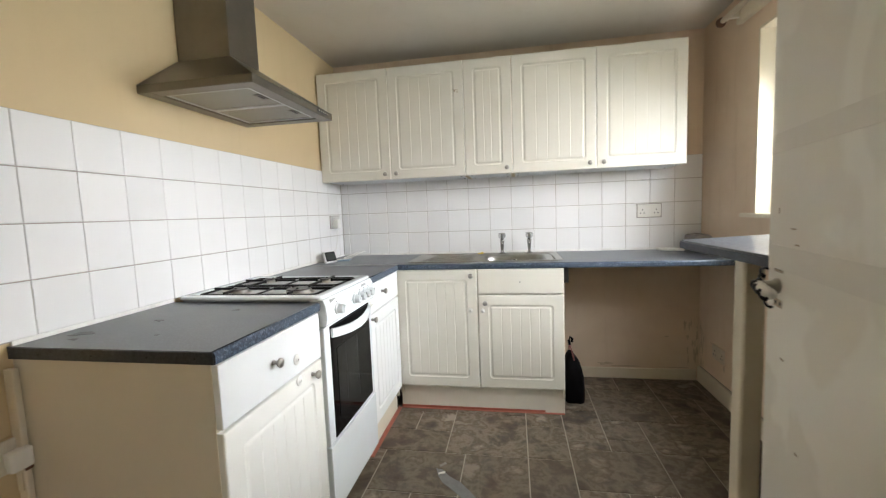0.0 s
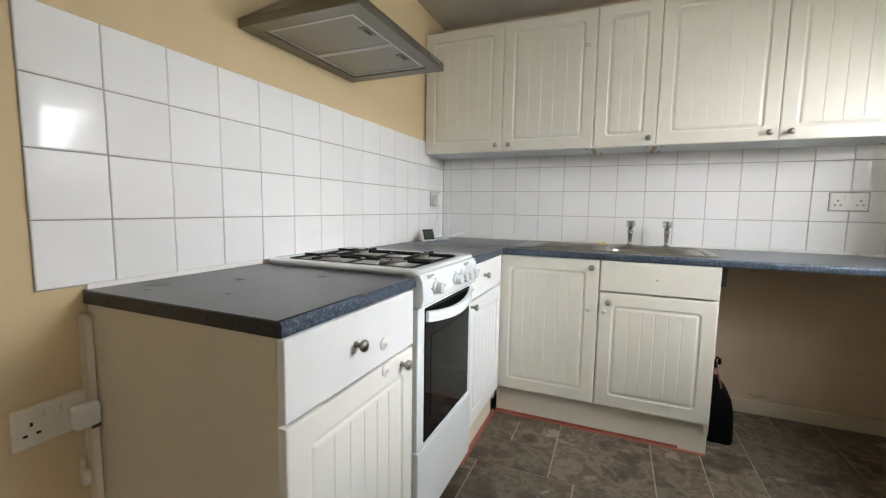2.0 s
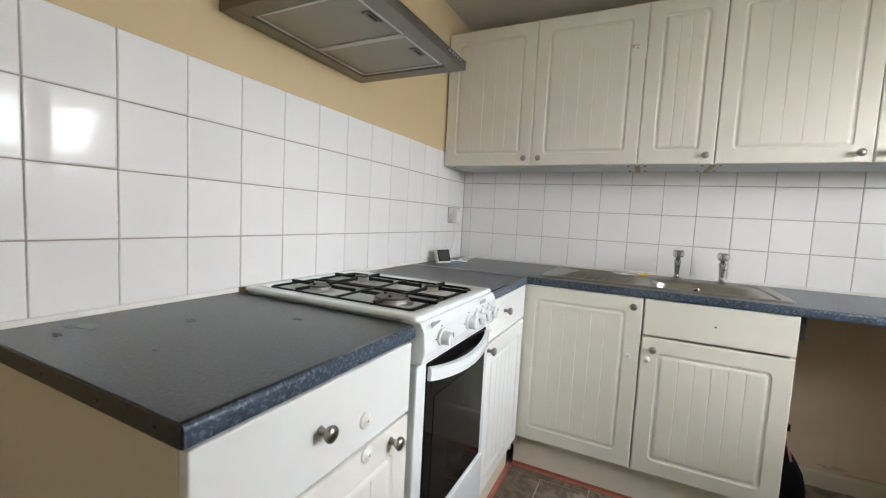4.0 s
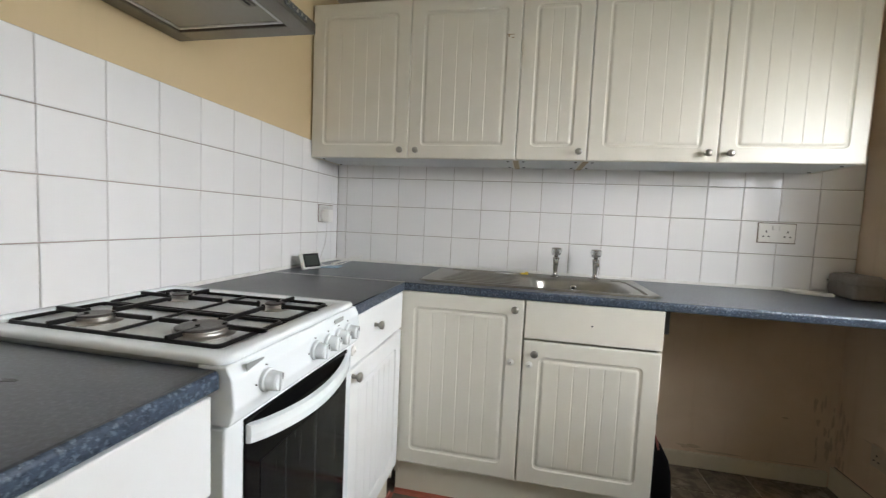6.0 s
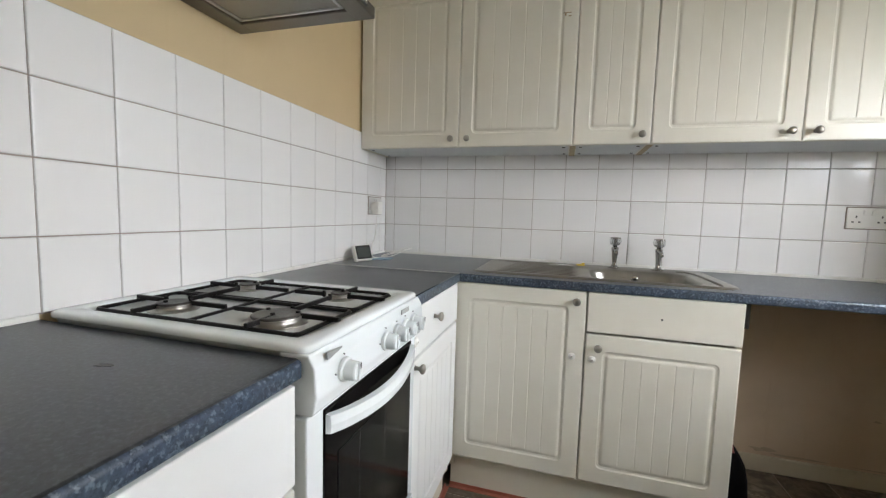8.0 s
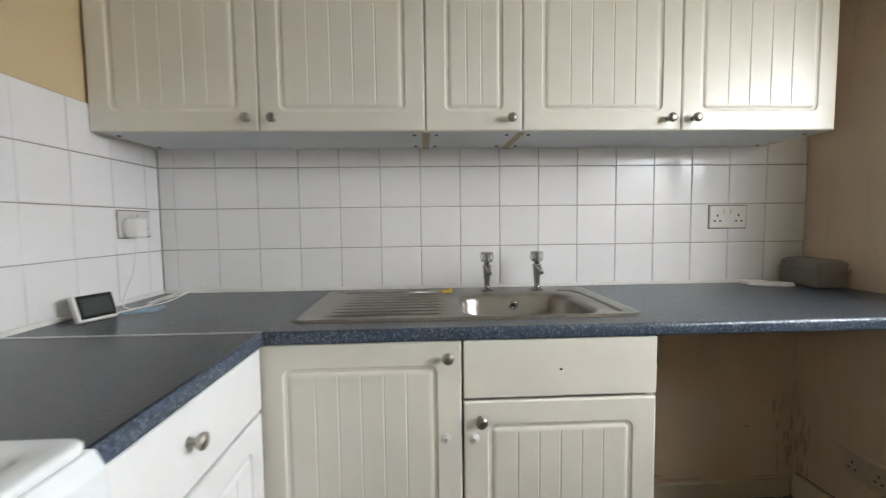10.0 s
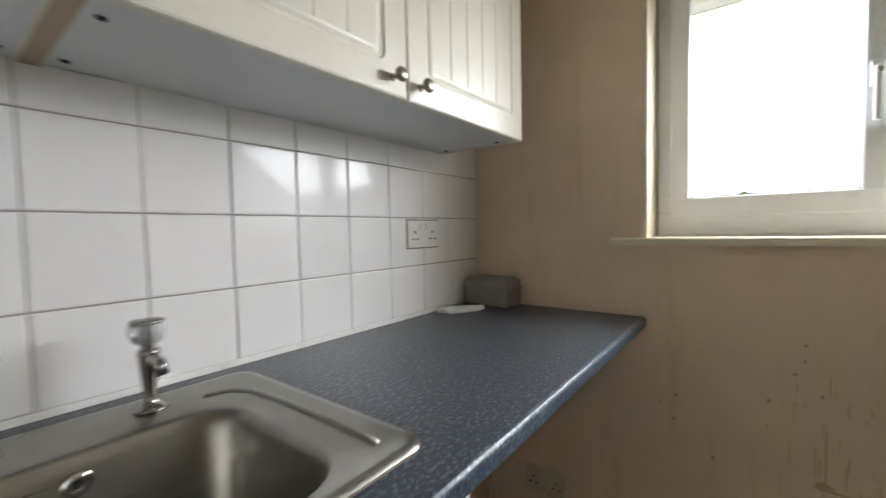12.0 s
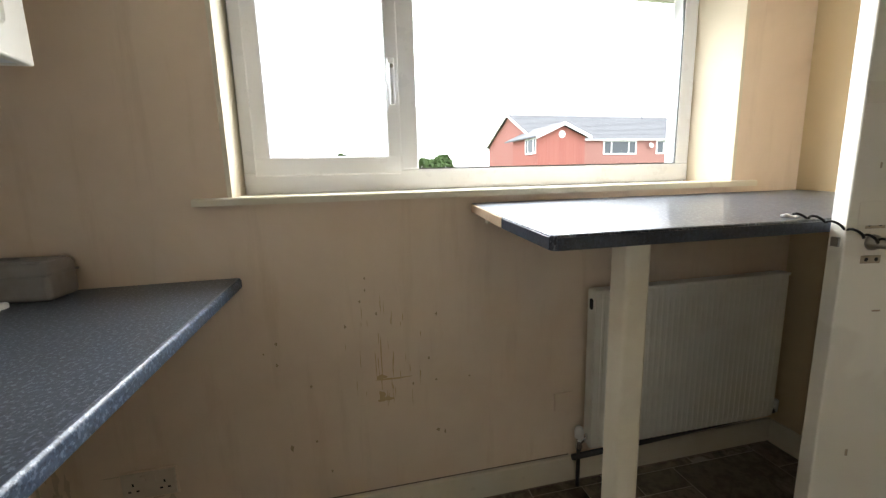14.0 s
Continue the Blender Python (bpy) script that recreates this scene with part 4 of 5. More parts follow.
    part("badge", moved(prism([(-0.022, -0.006), (0.024, 0.001), (0.024, 0.004), (-0.022, 0.006)], 0, 0.0012), pose(0.052, -0.6262, 0.896, 78, 0, 0)), BADGE_GREY, cp, "grey printed badge")
    part("badge", moved(prism([(-0.026, -0.005), (0.022, -0.005), (0.026, 0.005), (-0.022, 0.005)], 0, 0.0012), pose(0.37, -0.6238, 0.895, 78, 0, 0)), BADGE_GREY, cp, "grey printed badge")
    # oven door
    dz0, dz1, y = 0.352, 0.800, -0.562
    d = part("oven_door", box(0.004, y - 0.046, dz0, w - 0.004, y, dz1, 0.004), ENAMEL, c)
    part("door_glass", box(0.048, y - 0.050, dz0 + 0.012, w - 0.042, y - 0.044, dz1 - 0.004, 0.002), BLACK_GLASS, d, "black oven door glass")
    inner = Mat("smeared_inner_glass", (0.035, 0.035, 0.034), 0.12, spec=0.12)
    inner.color(inner.mix(inner.ramp(inner.noise(inner.world((60, 60, 3)), 1.0, 4, 0.6), (0.55, (0.0,)), (0.75, (0.7,))), (0.010, 0.010, 0.010), (0.07, 0.07, 0.066)))
    part("viewing_window", box(0.090, y - 0.0515, dz0 + 0.075, w - 0.085, y - 0.0495, dz1 - 0.10, 0.0008), inner.m, d, "smeared viewing glass")
    bm = bmesh.new()
    pa, n = [], 14
    for i in range(n + 1):
        u = i / n
        x, yy, zz = 0.050 + u * (w - 0.094), y - 0.050 - 0.030 * math.sin(math.pi * u) ** 0.7, dz1 - 0.030 - 0.014 * math.sin(math.pi * u)
        pa.append([bm.verts.new((x, yy + dy, zz + dzz)) for dy, dzz in ((0.004, -0.017), (-0.009, -0.016), (-0.011, 0.0), (-0.009, 0.016), (0.004, 0.017))])
    for p, q in zip(pa, pa[1:]):
        for k in range(5):
            bm.faces.new((p[k], p[(k + 1) % 5], q[(k + 1) % 5], q[k]))
    bm.faces.new(pa[0]), bm.faces.new(pa[-1])
    bmesh.ops.bevel(bm, geom=[e for e in bm.edges if e.calc_face_angle(0) > 0.6], offset=0.002, segments=2, affect="EDGES")
    part("handle", bm, ENAMEL, d, "bowed white door handle")
    # solid dark strip, paints the shade of the gap at the oven door
    part("door_gap", box(0.0015, -0.5632, dz0 - 0.004, 0.0042, -0.5590, dz1 + 0.004), DARK_SLOT, c, "dark strip painted for the shaded gap beside the oven door")
    # lower drawer flap
    part("drawer_front", box(0.004, -0.612, 0.085, w - 0.004, -0.560, dz0 - 0.006, 0.004), ENAMEL, c, "white storage drawer front")
    for fx in (0.04, w - 0.04):
        for fy in (-0.52, -0.06):
            part("foot", moved(lathe([(0, 0), (0.018, 0), (0.018, 0.008), (0.008, 0.012), (0.008, 0.052), (0, 0.052)], 12), pose(fx, fy, 0)), RUSTY_LEG, c, "rusty adjustable foot")
    return c


cooker()


# ---------------------------------------------------------------- extractor hood on the left wall
def hood():
    w, dep = 0.600, 0.452
    c = thing("cooker_hood", pose(0, -1.665, 1.655, 0, 0, 90), "tarnished stainless steel chimney cooker hood", "cooker hood")
    # rim box, open below for the filters
    part("rim", merge(box(0, -dep, 0, w, -dep + 0.055, 0.030, 0.003), box(0, -0.055, 0, w, -0.002, 0.030, 0.003),
                      box(0, -dep + 0.053, 0.0005, 0.055, -0.053, 0.0295, 0.002), box(w - 0.055, -dep + 0.053, 0.0005, w, -0.053, 0.0295, 0.002)), HOOD_STEEL, c)
    cx0, cx1, cd, zt = w / 2 - 0.105, w / 2 + 0.088, 0.235, 0.175
    bm = bmesh.new()
    lo = [bm.verts.new(p) for p in ((0, -dep, 0.029), (w, -dep, 0.029), (w, -0.002, 0.029), (0, -0.002, 0.029))]
    hi = [bm.verts.new(p) for p in ((cx0, -cd, zt), (cx1, -cd, zt), (cx1, -0.002, zt), (cx0, -0.002, zt))]
    for i in range(4):
        bm.faces.new((lo[i], lo[(i + 1) % 4], hi[(i + 1) % 4], hi[i]))
    bm.faces.new(hi)
    part("canopy", bm, HOOD_STEEL, c)
    part("chimney", box(cx0 + 0.004, -cd + 0.004, zt - 0.002, cx1 - 0.004, -0.002, CEIL - 1.655, 0.003), HOOD_STEEL, c)
    for k in (0, 1):
        x0 = 0.062 + k * 0.240
        f = part("filter", box(x0 - 0.004, -dep + 0.050, 0.008, x0 + 0.240, -0.050, 0.014, 0.001), FILTER, c, "greasy metal mesh filter")
        part("filter_frame", merge(box(x0, -dep + 0.060, 0.004, x0 + 0.236, -dep + 0.068, 0.010, 0.001), box(x0, -0.068, 0.004, x0 + 0.236, -0.060, 0.010, 0.001),
                                   box(x0, -dep + 0.060, 0.004, x0 + 0.007, -0.060, 0.010, 0.001), box(x0 + 0.229, -dep + 0.060, 0.004, x0 + 0.236, -0.060, 0.010, 0.001)), ALU_STRIP, f)
        k2 = part("catch", box(x0 + 0.088, -dep + 0.078, 0.0045, x0 + 0.148, -dep + 0.104, 0.0095, 0.002), HOOD_STEEL, f, "sliding filter catch")
        part("catch_slot", box(x0 + 0.098, -dep + 0.084, 0.0035, x0 + 0.138, -dep + 0.092, 0.006, 0.001), DARK_SLOT, k2)
    part("switch_strip", box(w - 0.150, -dep - 0.0025, 0.009, w - 0.05, -dep + 0.001, 0.022, 0.001), GREY_PRINT, c, "row of small push buttons")
    for k in range(5):
        part("button", moved(lathe([(0, 0), (0.0045, 0), (0.004, 0.004), (0, 0.004)], 10), pose(w - 0.14 + k * 0.02, -dep - 0.002, 0.0155, 90, 0, 0)), CHROME, c)
    return c


hood()


# ---------------------------------------------------------------- breakfast bar by the window
bar = thing("breakfast_bar", pose(0, 0, 0), "blue-grey laminate breakfast bar with a bare timber corner", "breakfast bar")
BT0, BT1 = 1.037, 1.067


def sloped(bm):
    """The bar leans: its wall side stands higher than its front."""
    for v in bm.verts:
        v.co.z += 0.027 * (v.co.x - 1.895) / 0.61
    return bm


part("board", sloped(prism([(1.895, SOUTH + 0.001), (W - 0.002, SOUTH + 0.001), (W - 0.002, -1.325), (2.165, -1.302), (1.905, -1.297), (1.895, -1.307)], BT0, BT1, 0.005, 3)), WORKTOP, bar)
part("edging", sloped(merge(box(1.8915, SOUTH + 0.002, BT0 + 0.001, 1.8955, -1.306, BT1 - 0.005, 0.001),
                            moved(box(0, -0.0005, BT0 + 0.001, 0.26, 0.0025, BT1 - 0.005, 0.0008), pose(1.905, -1.2975, 0, 0, 0, -1.1)))), BAR_EDGE, bar)
part("bare_end", sloped(moved(box(0, -0.0005, BT0 + 0.001, 0.337, 0.0035, BT1 - 0.003, 0.0008), pose(2.165, -1.3025, 0, 0, 0, -3.9))), BARE_CHIPBOARD, bar, "bare chipboard end of the bar")
part("wall_batten", box(W - 0.03, SOUTH + 0.02, BT0 - 0.012, W - 0.001, -1.37, BT0 + 0.024, 0.002), POST_PAINT, bar)
part("post", box(1.972, -1.577, 0.0, 2.034, -1.515, BT0 + 0.005, 0.010, 4), POST_PAINT, bar, "square cream painted post")

# radiator
rad = thing("radiator", pose(W, 0, 0), "white ribbed panel radiator on the wall under the bar", "radiator")
RY0, RY1, RZ0, RZ1 = -2.605, -1.752, 0.162, 0.772
bm = bmesh.new()
n = 33
pitch = (RY1 - RY0 - 0.04) / n
prof = [(RY0, -0.050), (RY0 + 0.004, -0.066), (RY0 + 0.02, -0.068)]
for k in range(n):
    y = RY0 + 0.02 + k * pitch
    prof += [(y + pitch * 0.30, -0.068), (y + pitch * 0.42, -0.0698), (y + pitch * 0.72, -0.0698), (y + pitch * 0.84, -0.068)]
prof += [(RY1 - 0.02, -0.068), (RY1 - 0.004, -0.066), (RY1, -0.050)]
low = [bm.verts.new((x, y, RZ0 + 0.03)) for y, x in prof]
top = [bm.verts.new((x, y, RZ1 - 0.03)) for y, x in prof]
lo2 = [bm.verts.new((min(x + 0.004, -0.05), y, RZ0)) for y, x in prof]
to2 = [bm.verts.new((min(x + 0.004, -0.05), y, RZ1)) for y, x in prof]
for i in range(len(prof) - 1):
    for a, b in ((low, top), (lo2, low), (top, to2)):
        bm.faces.new((a[i], a[i + 1], b[i + 1], b[i]))
part("panel", bm, RADIATOR_PAINT, rad)
part("back", box(-0.052, RY0 + 0.002, RZ0 + 0.002, -0.024, RY1 - 0.002, RZ1 - 0.002, 0.004), RADIATOR_PAINT, rad)
part("top_grille", box(-0.070, RY0, RZ1 - 0.008, -0.022, RY1, RZ1 + 0.003, 0.002), RADIATOR_PAINT, rad)
part("side_cover", box(-0.071, RY1 - 0.002, RZ0 + 0.01, -0.022, RY1 + 0.003, RZ1, 0.002), RADIATOR_PAINT, rad)
part("vent_hole", moved(prism(rounded(-0.01, -0.02, 0.01, 0.02, 0.009), 0, 0.002), pose(-0.047, RY1 + 0.003, RZ1 - 0.05, 90, 0, 180)), DARK_SLOT, rad, "dark oval hole")
for y in (RY0 + 0.15, RY1 - 0.15):
    part("bracket", box(-0.026, y - 0.015, RZ0 + 0.05, -0.001, y + 0.015, RZ1 - 0.05), RADIATOR_PAINT, rad)
v = part("valve", merge(moved(lathe([(0, 0), (0.012, 0), (0.014, 0.015), (0.010, 0.03), (0.012, 0.045), (0, 0.05)], 14), pose(-0.045, RY1 + 0.035, 0.155)),
                        tube([(-0.045, RY1 + 0.035, 0.18), (-0.045, RY1 - 0.005, 0.21)], 0.009, 10)), CHROME, rad, "radiator valve", True)
part("valve_cap", moved(lathe([(0, 0), (0.016, 0), (0.017, 0.025), (0.013, 0.04), (0, 0.042)], 14), pose(-0.045, RY1 + 0.035, 0.205)), PLASTIC_WHITE, v, "white valve cap", True)
part("pipe", tube([(-0.045, RY1 + 0.035, 0.0), (-0.045, RY1 + 0.035, 0.16)], 0.0075, 10), PIPE_DARK, rad, "dark pipe", True)
part("pipe", tube([(-0.045, RY1 + 0.06, 0.125), (-0.047, RY1 - 0.2, 0.135), (-0.047, RY0 + 0.02, 0.165), (-0.047, RY0 - 0.02, 0.17)], 0.0115, 10), PIPE_DARK, rad, "dark pipe along the skirting", True)
part("valve", merge(moved(lathe([(0, 0), (0.012, 0), (0.013, 0.05), (0, 0.055)], 12), pose(-0.045, RY0 - 0.03, 0.165)), tube([(-0.045, RY0 - 0.03, 0.19), (-0.045, RY0 + 0.01, 0.215)], 0.009, 10)), PLASTIC_WHITE, rad, "radiator valve", True)


# ---------------------------------------------------------------- sockets, local frame: plate in x and z, front towards -y
def socket(m, label, plug=None, mat=PLASTIC_WHITE, edge=GRIME_SHADE):
    c = thing("wall_socket", m, label, "wall socket", "double wall sockets")
    # the default edge colour holds grime and the plate's shadow outline
    part("grime_edge", box(-0.0775, -0.0065, -0.0465, 0.0775, -0.0002, 0.0465, 0.001), edge, c, "edge round the plate for grime and painted shadow")
    part("plate", box(-0.074, -0.010, -0.043, 0.074, 0, 0.043, 0.003, 3), mat, c)
    for s in (-1, 1):
        part("switch", moved(box(-0.007, -0.0135, -0.011, 0.007, -0.009, 0.011, 0.0015), pose(s * 0.014, 0, 0.024, 4, 0, 0)), mat, c)
        if plug == s:
            continue
        cx = s * 0.043
        for dx, dz, w, h in ((0, 0.010, 0.0050, 0.009), (-0.011, -0.012, 0.008, 0.0055), (0.011, -0.012, 0.008, 0.0055)):
            part("pin_hole", box(cx + dx - w / 2, -0.0106, dz - h / 2 - 0.004, cx + dx + w / 2, -0.0098, dz + h / 2 - 0.004), DARK_SLOT, c)
    return c


def plug_in(m, label, body):
    c = thing("plug", m, label, "plug")
    part("body", body, PLASTIC_WHITE, c)
    part("collar", box(-0.02, -0.012, -0.02, 0.02, 0.0, 0.02, 0.004), PLASTIC_WHITE, c)
    return c


socket(pose(2.181, -0.004, 1.162), "white double socket on the tiles by the window wall")
socket(pose(0.004, -0.147, 1.160, 0, 0, 90), "greyish double socket on the tiles holding an adapter plug", -1, painted("greyed_plastic", (0.60, 0.58, 0.56), (0.52, 0.49, 0.46), 0.4, 18))
socket(pose(0.001, -2.187, 0.624, 0, 0, 90), "white double socket low on the wall with a plug in it", 1, PLASTIC_CREAM, MAGNOLIA)
# this plate is toned down close to the wall colour
socket(pose(W - 0.001, -0.282, 0.278, 0, 0, -90), "wall-toned cream double socket low on the stained wall", None, painted("wall_toned_plastic", (0.62, 0.52, 0.41), (0.50, 0.40, 0.29), 0.5, 18), MAGNOLIA_WORN)
plug_in(pose(0.014, -0.190, 1.150, 0, 0, 90), "white square adapter plug with thin cable", box(-0.026, -0.050, -0.034, 0.026, -0.011, 0.030, 0.006, 3))
plug_in(pose(0.011, -2.144, 0.618, 0, 0, 90), "white three-pin plug pushed into the low socket", box(-0.025, -0.036, -0.03, 0.025, -0.011, 0.024, 0.007, 3))
tagged(link("blank_plate", box(W - 0.008, -1.735 + 0.03, 0.30, W, -1.735 + 0.10, 0.37, 0.002), MAGNOLIA_WORN), "painted-over blanking plate beside the radiator", "wall plate")
cab = [(0.045, -0.195, 1.112), (0.048, -0.205, 1.06), (0.050, -0.225, 1.0), (0.055, -0.27, 0.945), (0.075, -0.31, 0.915), (0.10, -0.30, 0.904), (0.135, -0.20, 0.904), (0.165, -0.09, 0.928),
       (0.13, -0.06, 0.922), (0.08, -0.12, 0.906), (0.10, -0.24, 0.906), (0.17, -0.20, 0.924), (0.205, -0.10, 0.940), (0.15, -0.07, 0.935), (0.11, -0.16, 0.909), (0.12, -0.30, 0.906), (0.10, -0.40, 0.908)]
smooth_pts = []
for i in range(len(cab) - 1):
    p = [Vector(cab[max(0, min(len(cab) - 1, i + k))]) for k in (-1, 0, 1, 2)]
    for s in range(6):
        t = s / 6
        smooth_pts.append(0.5 * ((2 * p[1]) + (p[2] - p[0]) * t + (2 * p[0] - 5 * p[1] + 4 * p[2] - p[3]) * t * t + (3 * p[1] - p[0] - 3 * p[2] + p[3]) * t ** 3))
tagged(link("cable", tube(smooth_pts, 0.0021, 6), PLASTIC_WHITE, None, "", True), "thin white cable coiled on the worktop corner", "cable")

# energy display standing on the corner worktop
mon = thing("energy_display", pose(0.100, -0.440, 0.900, -18, 0, 72), "small white energy display with grey screen leaning back", "energy display")
part("case", box(-0.050, -0.013, 0.0, 0.050, 0.010, 0.076, 0.006, 3), PLASTIC_WHITE, mon)
part("bezel", box(-0.045, -0.0145, 0.008, 0.045, -0.012, 0.071, 0.002), CAST_IRON, mon)
part("screen", box(-0.037, -0.0155, 0.016, 0.037, -0.014, 0.062, 0.0004), SCREEN, mon, "grey display glass")
part("stand", box(-0.03, 0.008, 0.0, 0.03, 0.045, 0.012, 0.003), PLASTIC_WHITE, mon)
pts = [(0.15 + 0.055 * (1 + 0.25 * math.sin(3 * a)) * math.cos(a), -0.33 + 0.03 * (1 + 0.3 * math.cos(4 * a)) * math.sin(a)) for a in [2 * math.pi * i / 18 for i in range(18)]]
tagged(link("cloth", moved(prism([(x - 0.15, y + 0.33) for x, y in pts], 0.0, 0.005, 0.002), pose(0.15, -0.33, 0.9005, 0, 0, 60)), BLUE_CLOTH), "crumpled pale blue cloth behind the display", "cloth")

# grey box and paper in the far corner
tagged(link("storage_box", moved(merge(box(-0.090, -0.054, 0, 0.090, 0.054, 0.098, 0.014, 4), box(-0.092, -0.056, 0.062, 0.092, 0.056, 0.068, 0.002), box(-0.076, -0.042, 0.095, 0.076, 0.042, 0.102, 0.003), box(0.01, -0.012, 0.100, 0.060, 0.012, 0.107, 0.003)), pose(2.441, -0.112, 0.9, 0, 0, 86)), GREY_PLASTIC),
       "dusty grey rounded box in the worktop corner", "box")
pts = [(0.075 * (1 + 0.2 * math.sin(5 * a)) * math.cos(a), 0.028 * (1 + 0.25 * math.cos(3 * a)) * math.sin(a)) for a in [2 * math.pi * i / 20 for i in range(20)]]
bm = prism(pts, 0.0, 0.012, 0.005, 2)
for v in bm.verts:
    v.co.z *= 0.8 + 0.5 * abs(math.sin(60 * v.co.x))
tagged(link("paper_wad", moved(bm, pose(2.285, -0.085, 0.9005, 0, 0, -35)), PLASTIC_WHITE), "crumpled white paper on the worktop", "paper")

# black bag beside the sink unit
bag = thing("bag", pose(1.648, -0.345, 0), "black cloth bag standing on the floor beside the sink unit", "bag")
bm = bmesh.new()
rings = []
for z, x0, x1, sy in ((0.0, -0.066, 0.052, 0.085), (0.02, -0.070, 0.056, 0.09), (0.09, -0.070, 0.054, 0.09), (0.16, -0.069, 0.046, 0.085), (0.215, -0.066, 0.036, 0.075), (0.25, -0.060, 0.020, 0.06), (0.28, -0.050, 0.000, 0.045), (0.30, -0.042, -0.012, 0.03)):
    ring = []
    for k in range(24):
        a = 2 * math.pi * k / 24
        cx, cy = math.cos(a), math.sin(a)
        q = (abs(cx) ** 4 + abs(cy) ** 4) ** -0.25 * (1 + 0.03 * math.sin(5 * a + z * 26))
        ring.append(bm.verts.new(((x0 + x1) / 2 + (x1 - x0) / 2 * cx * q, sy * cy * q, z)))
    rings.append(ring)
for a, b in zip(rings, rings[1:]):
    for i in range(24):
        bm.faces.new((a[i], a[(i + 1) % 24], b[(i + 1) % 24], b[i])).smooth = True
bm.faces.new(rings[0][::-1]), bm.faces.new(rings[-1])
part("sack", bm, BLACK_CLOTH, bag)
part("strap", tube([(-0.010, -0.055, 0.262), (-0.018, -0.05, 0.30), (-0.026, -0.03, 0.335), (-0.030, 0.0, 0.350), (-0.030, 0.03, 0.32), (-0.028, 0.04, 0.27)], 0.0042, 8), PINK, bag, "pinkish strap", True)
part("handle_knot", tube([(-0.030, -0.01, 0.345), (-0.034, 0.0, 0.372), (-0.026, 0.004, 0.395), (-0.014, 0.0, 0.385), (-0.016, -0.004, 0.362)], 0.008, 8), BLACK_CLOTH, bag, "knotted black handle", True)

tagged(link("worktop_bracket", box(1.5635, -0.555, 0.775, 1.590, -0.515, 0.8675, 0.003), PIPE_DARK), "dark bracket holding worktop beside the sink unit", "bracket")
tagged(link("cable_clip", merge(box(0.001, -2.152, 0.44, 0.022, -2.136, 0.475, 0.003), box(0.003, -2.150, 0.475, 0.012, -2.140, 0.50, 0.002)), POST_PAINT), "cream plastic cable clip on the wall", "clip")
tagged(link("burn_mark", moved(prism([(0.016 * (1 + 0.3 * math.sin(3 * a)) * math.cos(a), 0.035 * (1 + 0.3 * math.cos(2 * a)) * math.sin(a)) for a in [2 * math.pi * i / 14 for i in range(14)]], 0, 0.0015), pose(0.0305, -2.1245, 0.60, 90, 0, 90)), RUSTY_LEG), "brown rusty mark on the timber batten", "stain")
# red tape along the plinths
tagged(link("floor_tape", merge(box(0.577, -0.5785, 0.0, 1.560, -0.5615, 0.003, 0.001), box(0.577, -0.5645, 0.002, 1.45, -0.5605, 0.016, 0.001)), RED_TAPE), "faded red tape along the sink unit plinth", "tape")
tagged(link("floor_tape", merge(box(0.560, -1.10, 0.0, 0.580, -0.580, 0.003, 0.001), box(0.5615, -1.10, 0.002, 0.565, -0.580, 0.014, 0.001)), RED_TAPE), "faded red tape along the corner unit plinth", "tape")
tagged(link("floor_scrap", moved(prism([(-0.04, -0.012), (0.03, -0.02), (0.045, 0.012), (-0.02, 0.018)], 0, 0.002), pose(2.22, -2.05, 0.0005, 0, 0, 30)), PLASTIC_WHITE), "torn white paper scrap on the floor", "scrap")
tagged(link("floor_scrap", moved(prism([(-0.02, -0.006), (0.02, -0.009), (0.022, 0.006), (-0.012, 0.009)], 0, 0.0015), pose(0.93, -1.12, 0.0005, 0, 0, 50)), GREY_PLASTIC), "small grey scrap on the floor", "scrap")
tear = [(0.905, -1.150), (0.935, -1.155), (0.975, -1.200), (1.030, -1.235), (1.075, -1.285), (1.115, -1.335), (1.120, -1.390), (1.085, -1.375), (1.035, -1.320), (0.985, -1.275), (0.950, -1.245), (0.925, -1.205)]
tagged(link("floor_tear", prism(tear, -0.001, 0.0009), painted("grey_vinyl_backing", (0.20, 0.20, 0.195), (0.14, 0.135, 0.125), 0.6, 30)), "grey torn strip in the vinyl floor", "tear")
# white sliver painting the small highlight on the tear
tagged(link("floor_scrap", moved(prism([(-0.016, -0.004), (0.018, -0.006), (0.020, 0.004), (-0.012, 0.005)], 0, 0.004), pose(0.935, -1.185, 0.0010, 0, 0, 25)), PLASTIC_WHITE), "white sliver painted as the highlight on the torn floor", "scrap")
# drip and mould marks: flat blotches with ragged outlines
def blotch(u, v, w, h, rnd):
    k1, k2, p1, p2 = rnd.uniform(0.2, 0.5), rnd.uniform(0.2, 0.5), rnd.uniform(0, 6), rnd.uniform(0, 6)
    return [(u + w / 2 * (1 + k1 * math.sin(3 * a + p1)) * math.cos(a), v + h / 2 * (1 + k2 * math.cos(4 * a + p2)) * math.sin(a)) for a in [2 * math.pi * i / 14 for i in range(14)]]


def stains(name, items, m, mat, label, rnd):
    bm = bmesh.new()
    for k, (u, v, w, h) in enumerate(items):
        bm = merge(bm, prism(blotch(u, v, w, h, rnd), 0, 0.0004 + 0.00002 * k))
    return tagged(link(name, moved(bm, m), mat), label, "stain", kind="stuff")


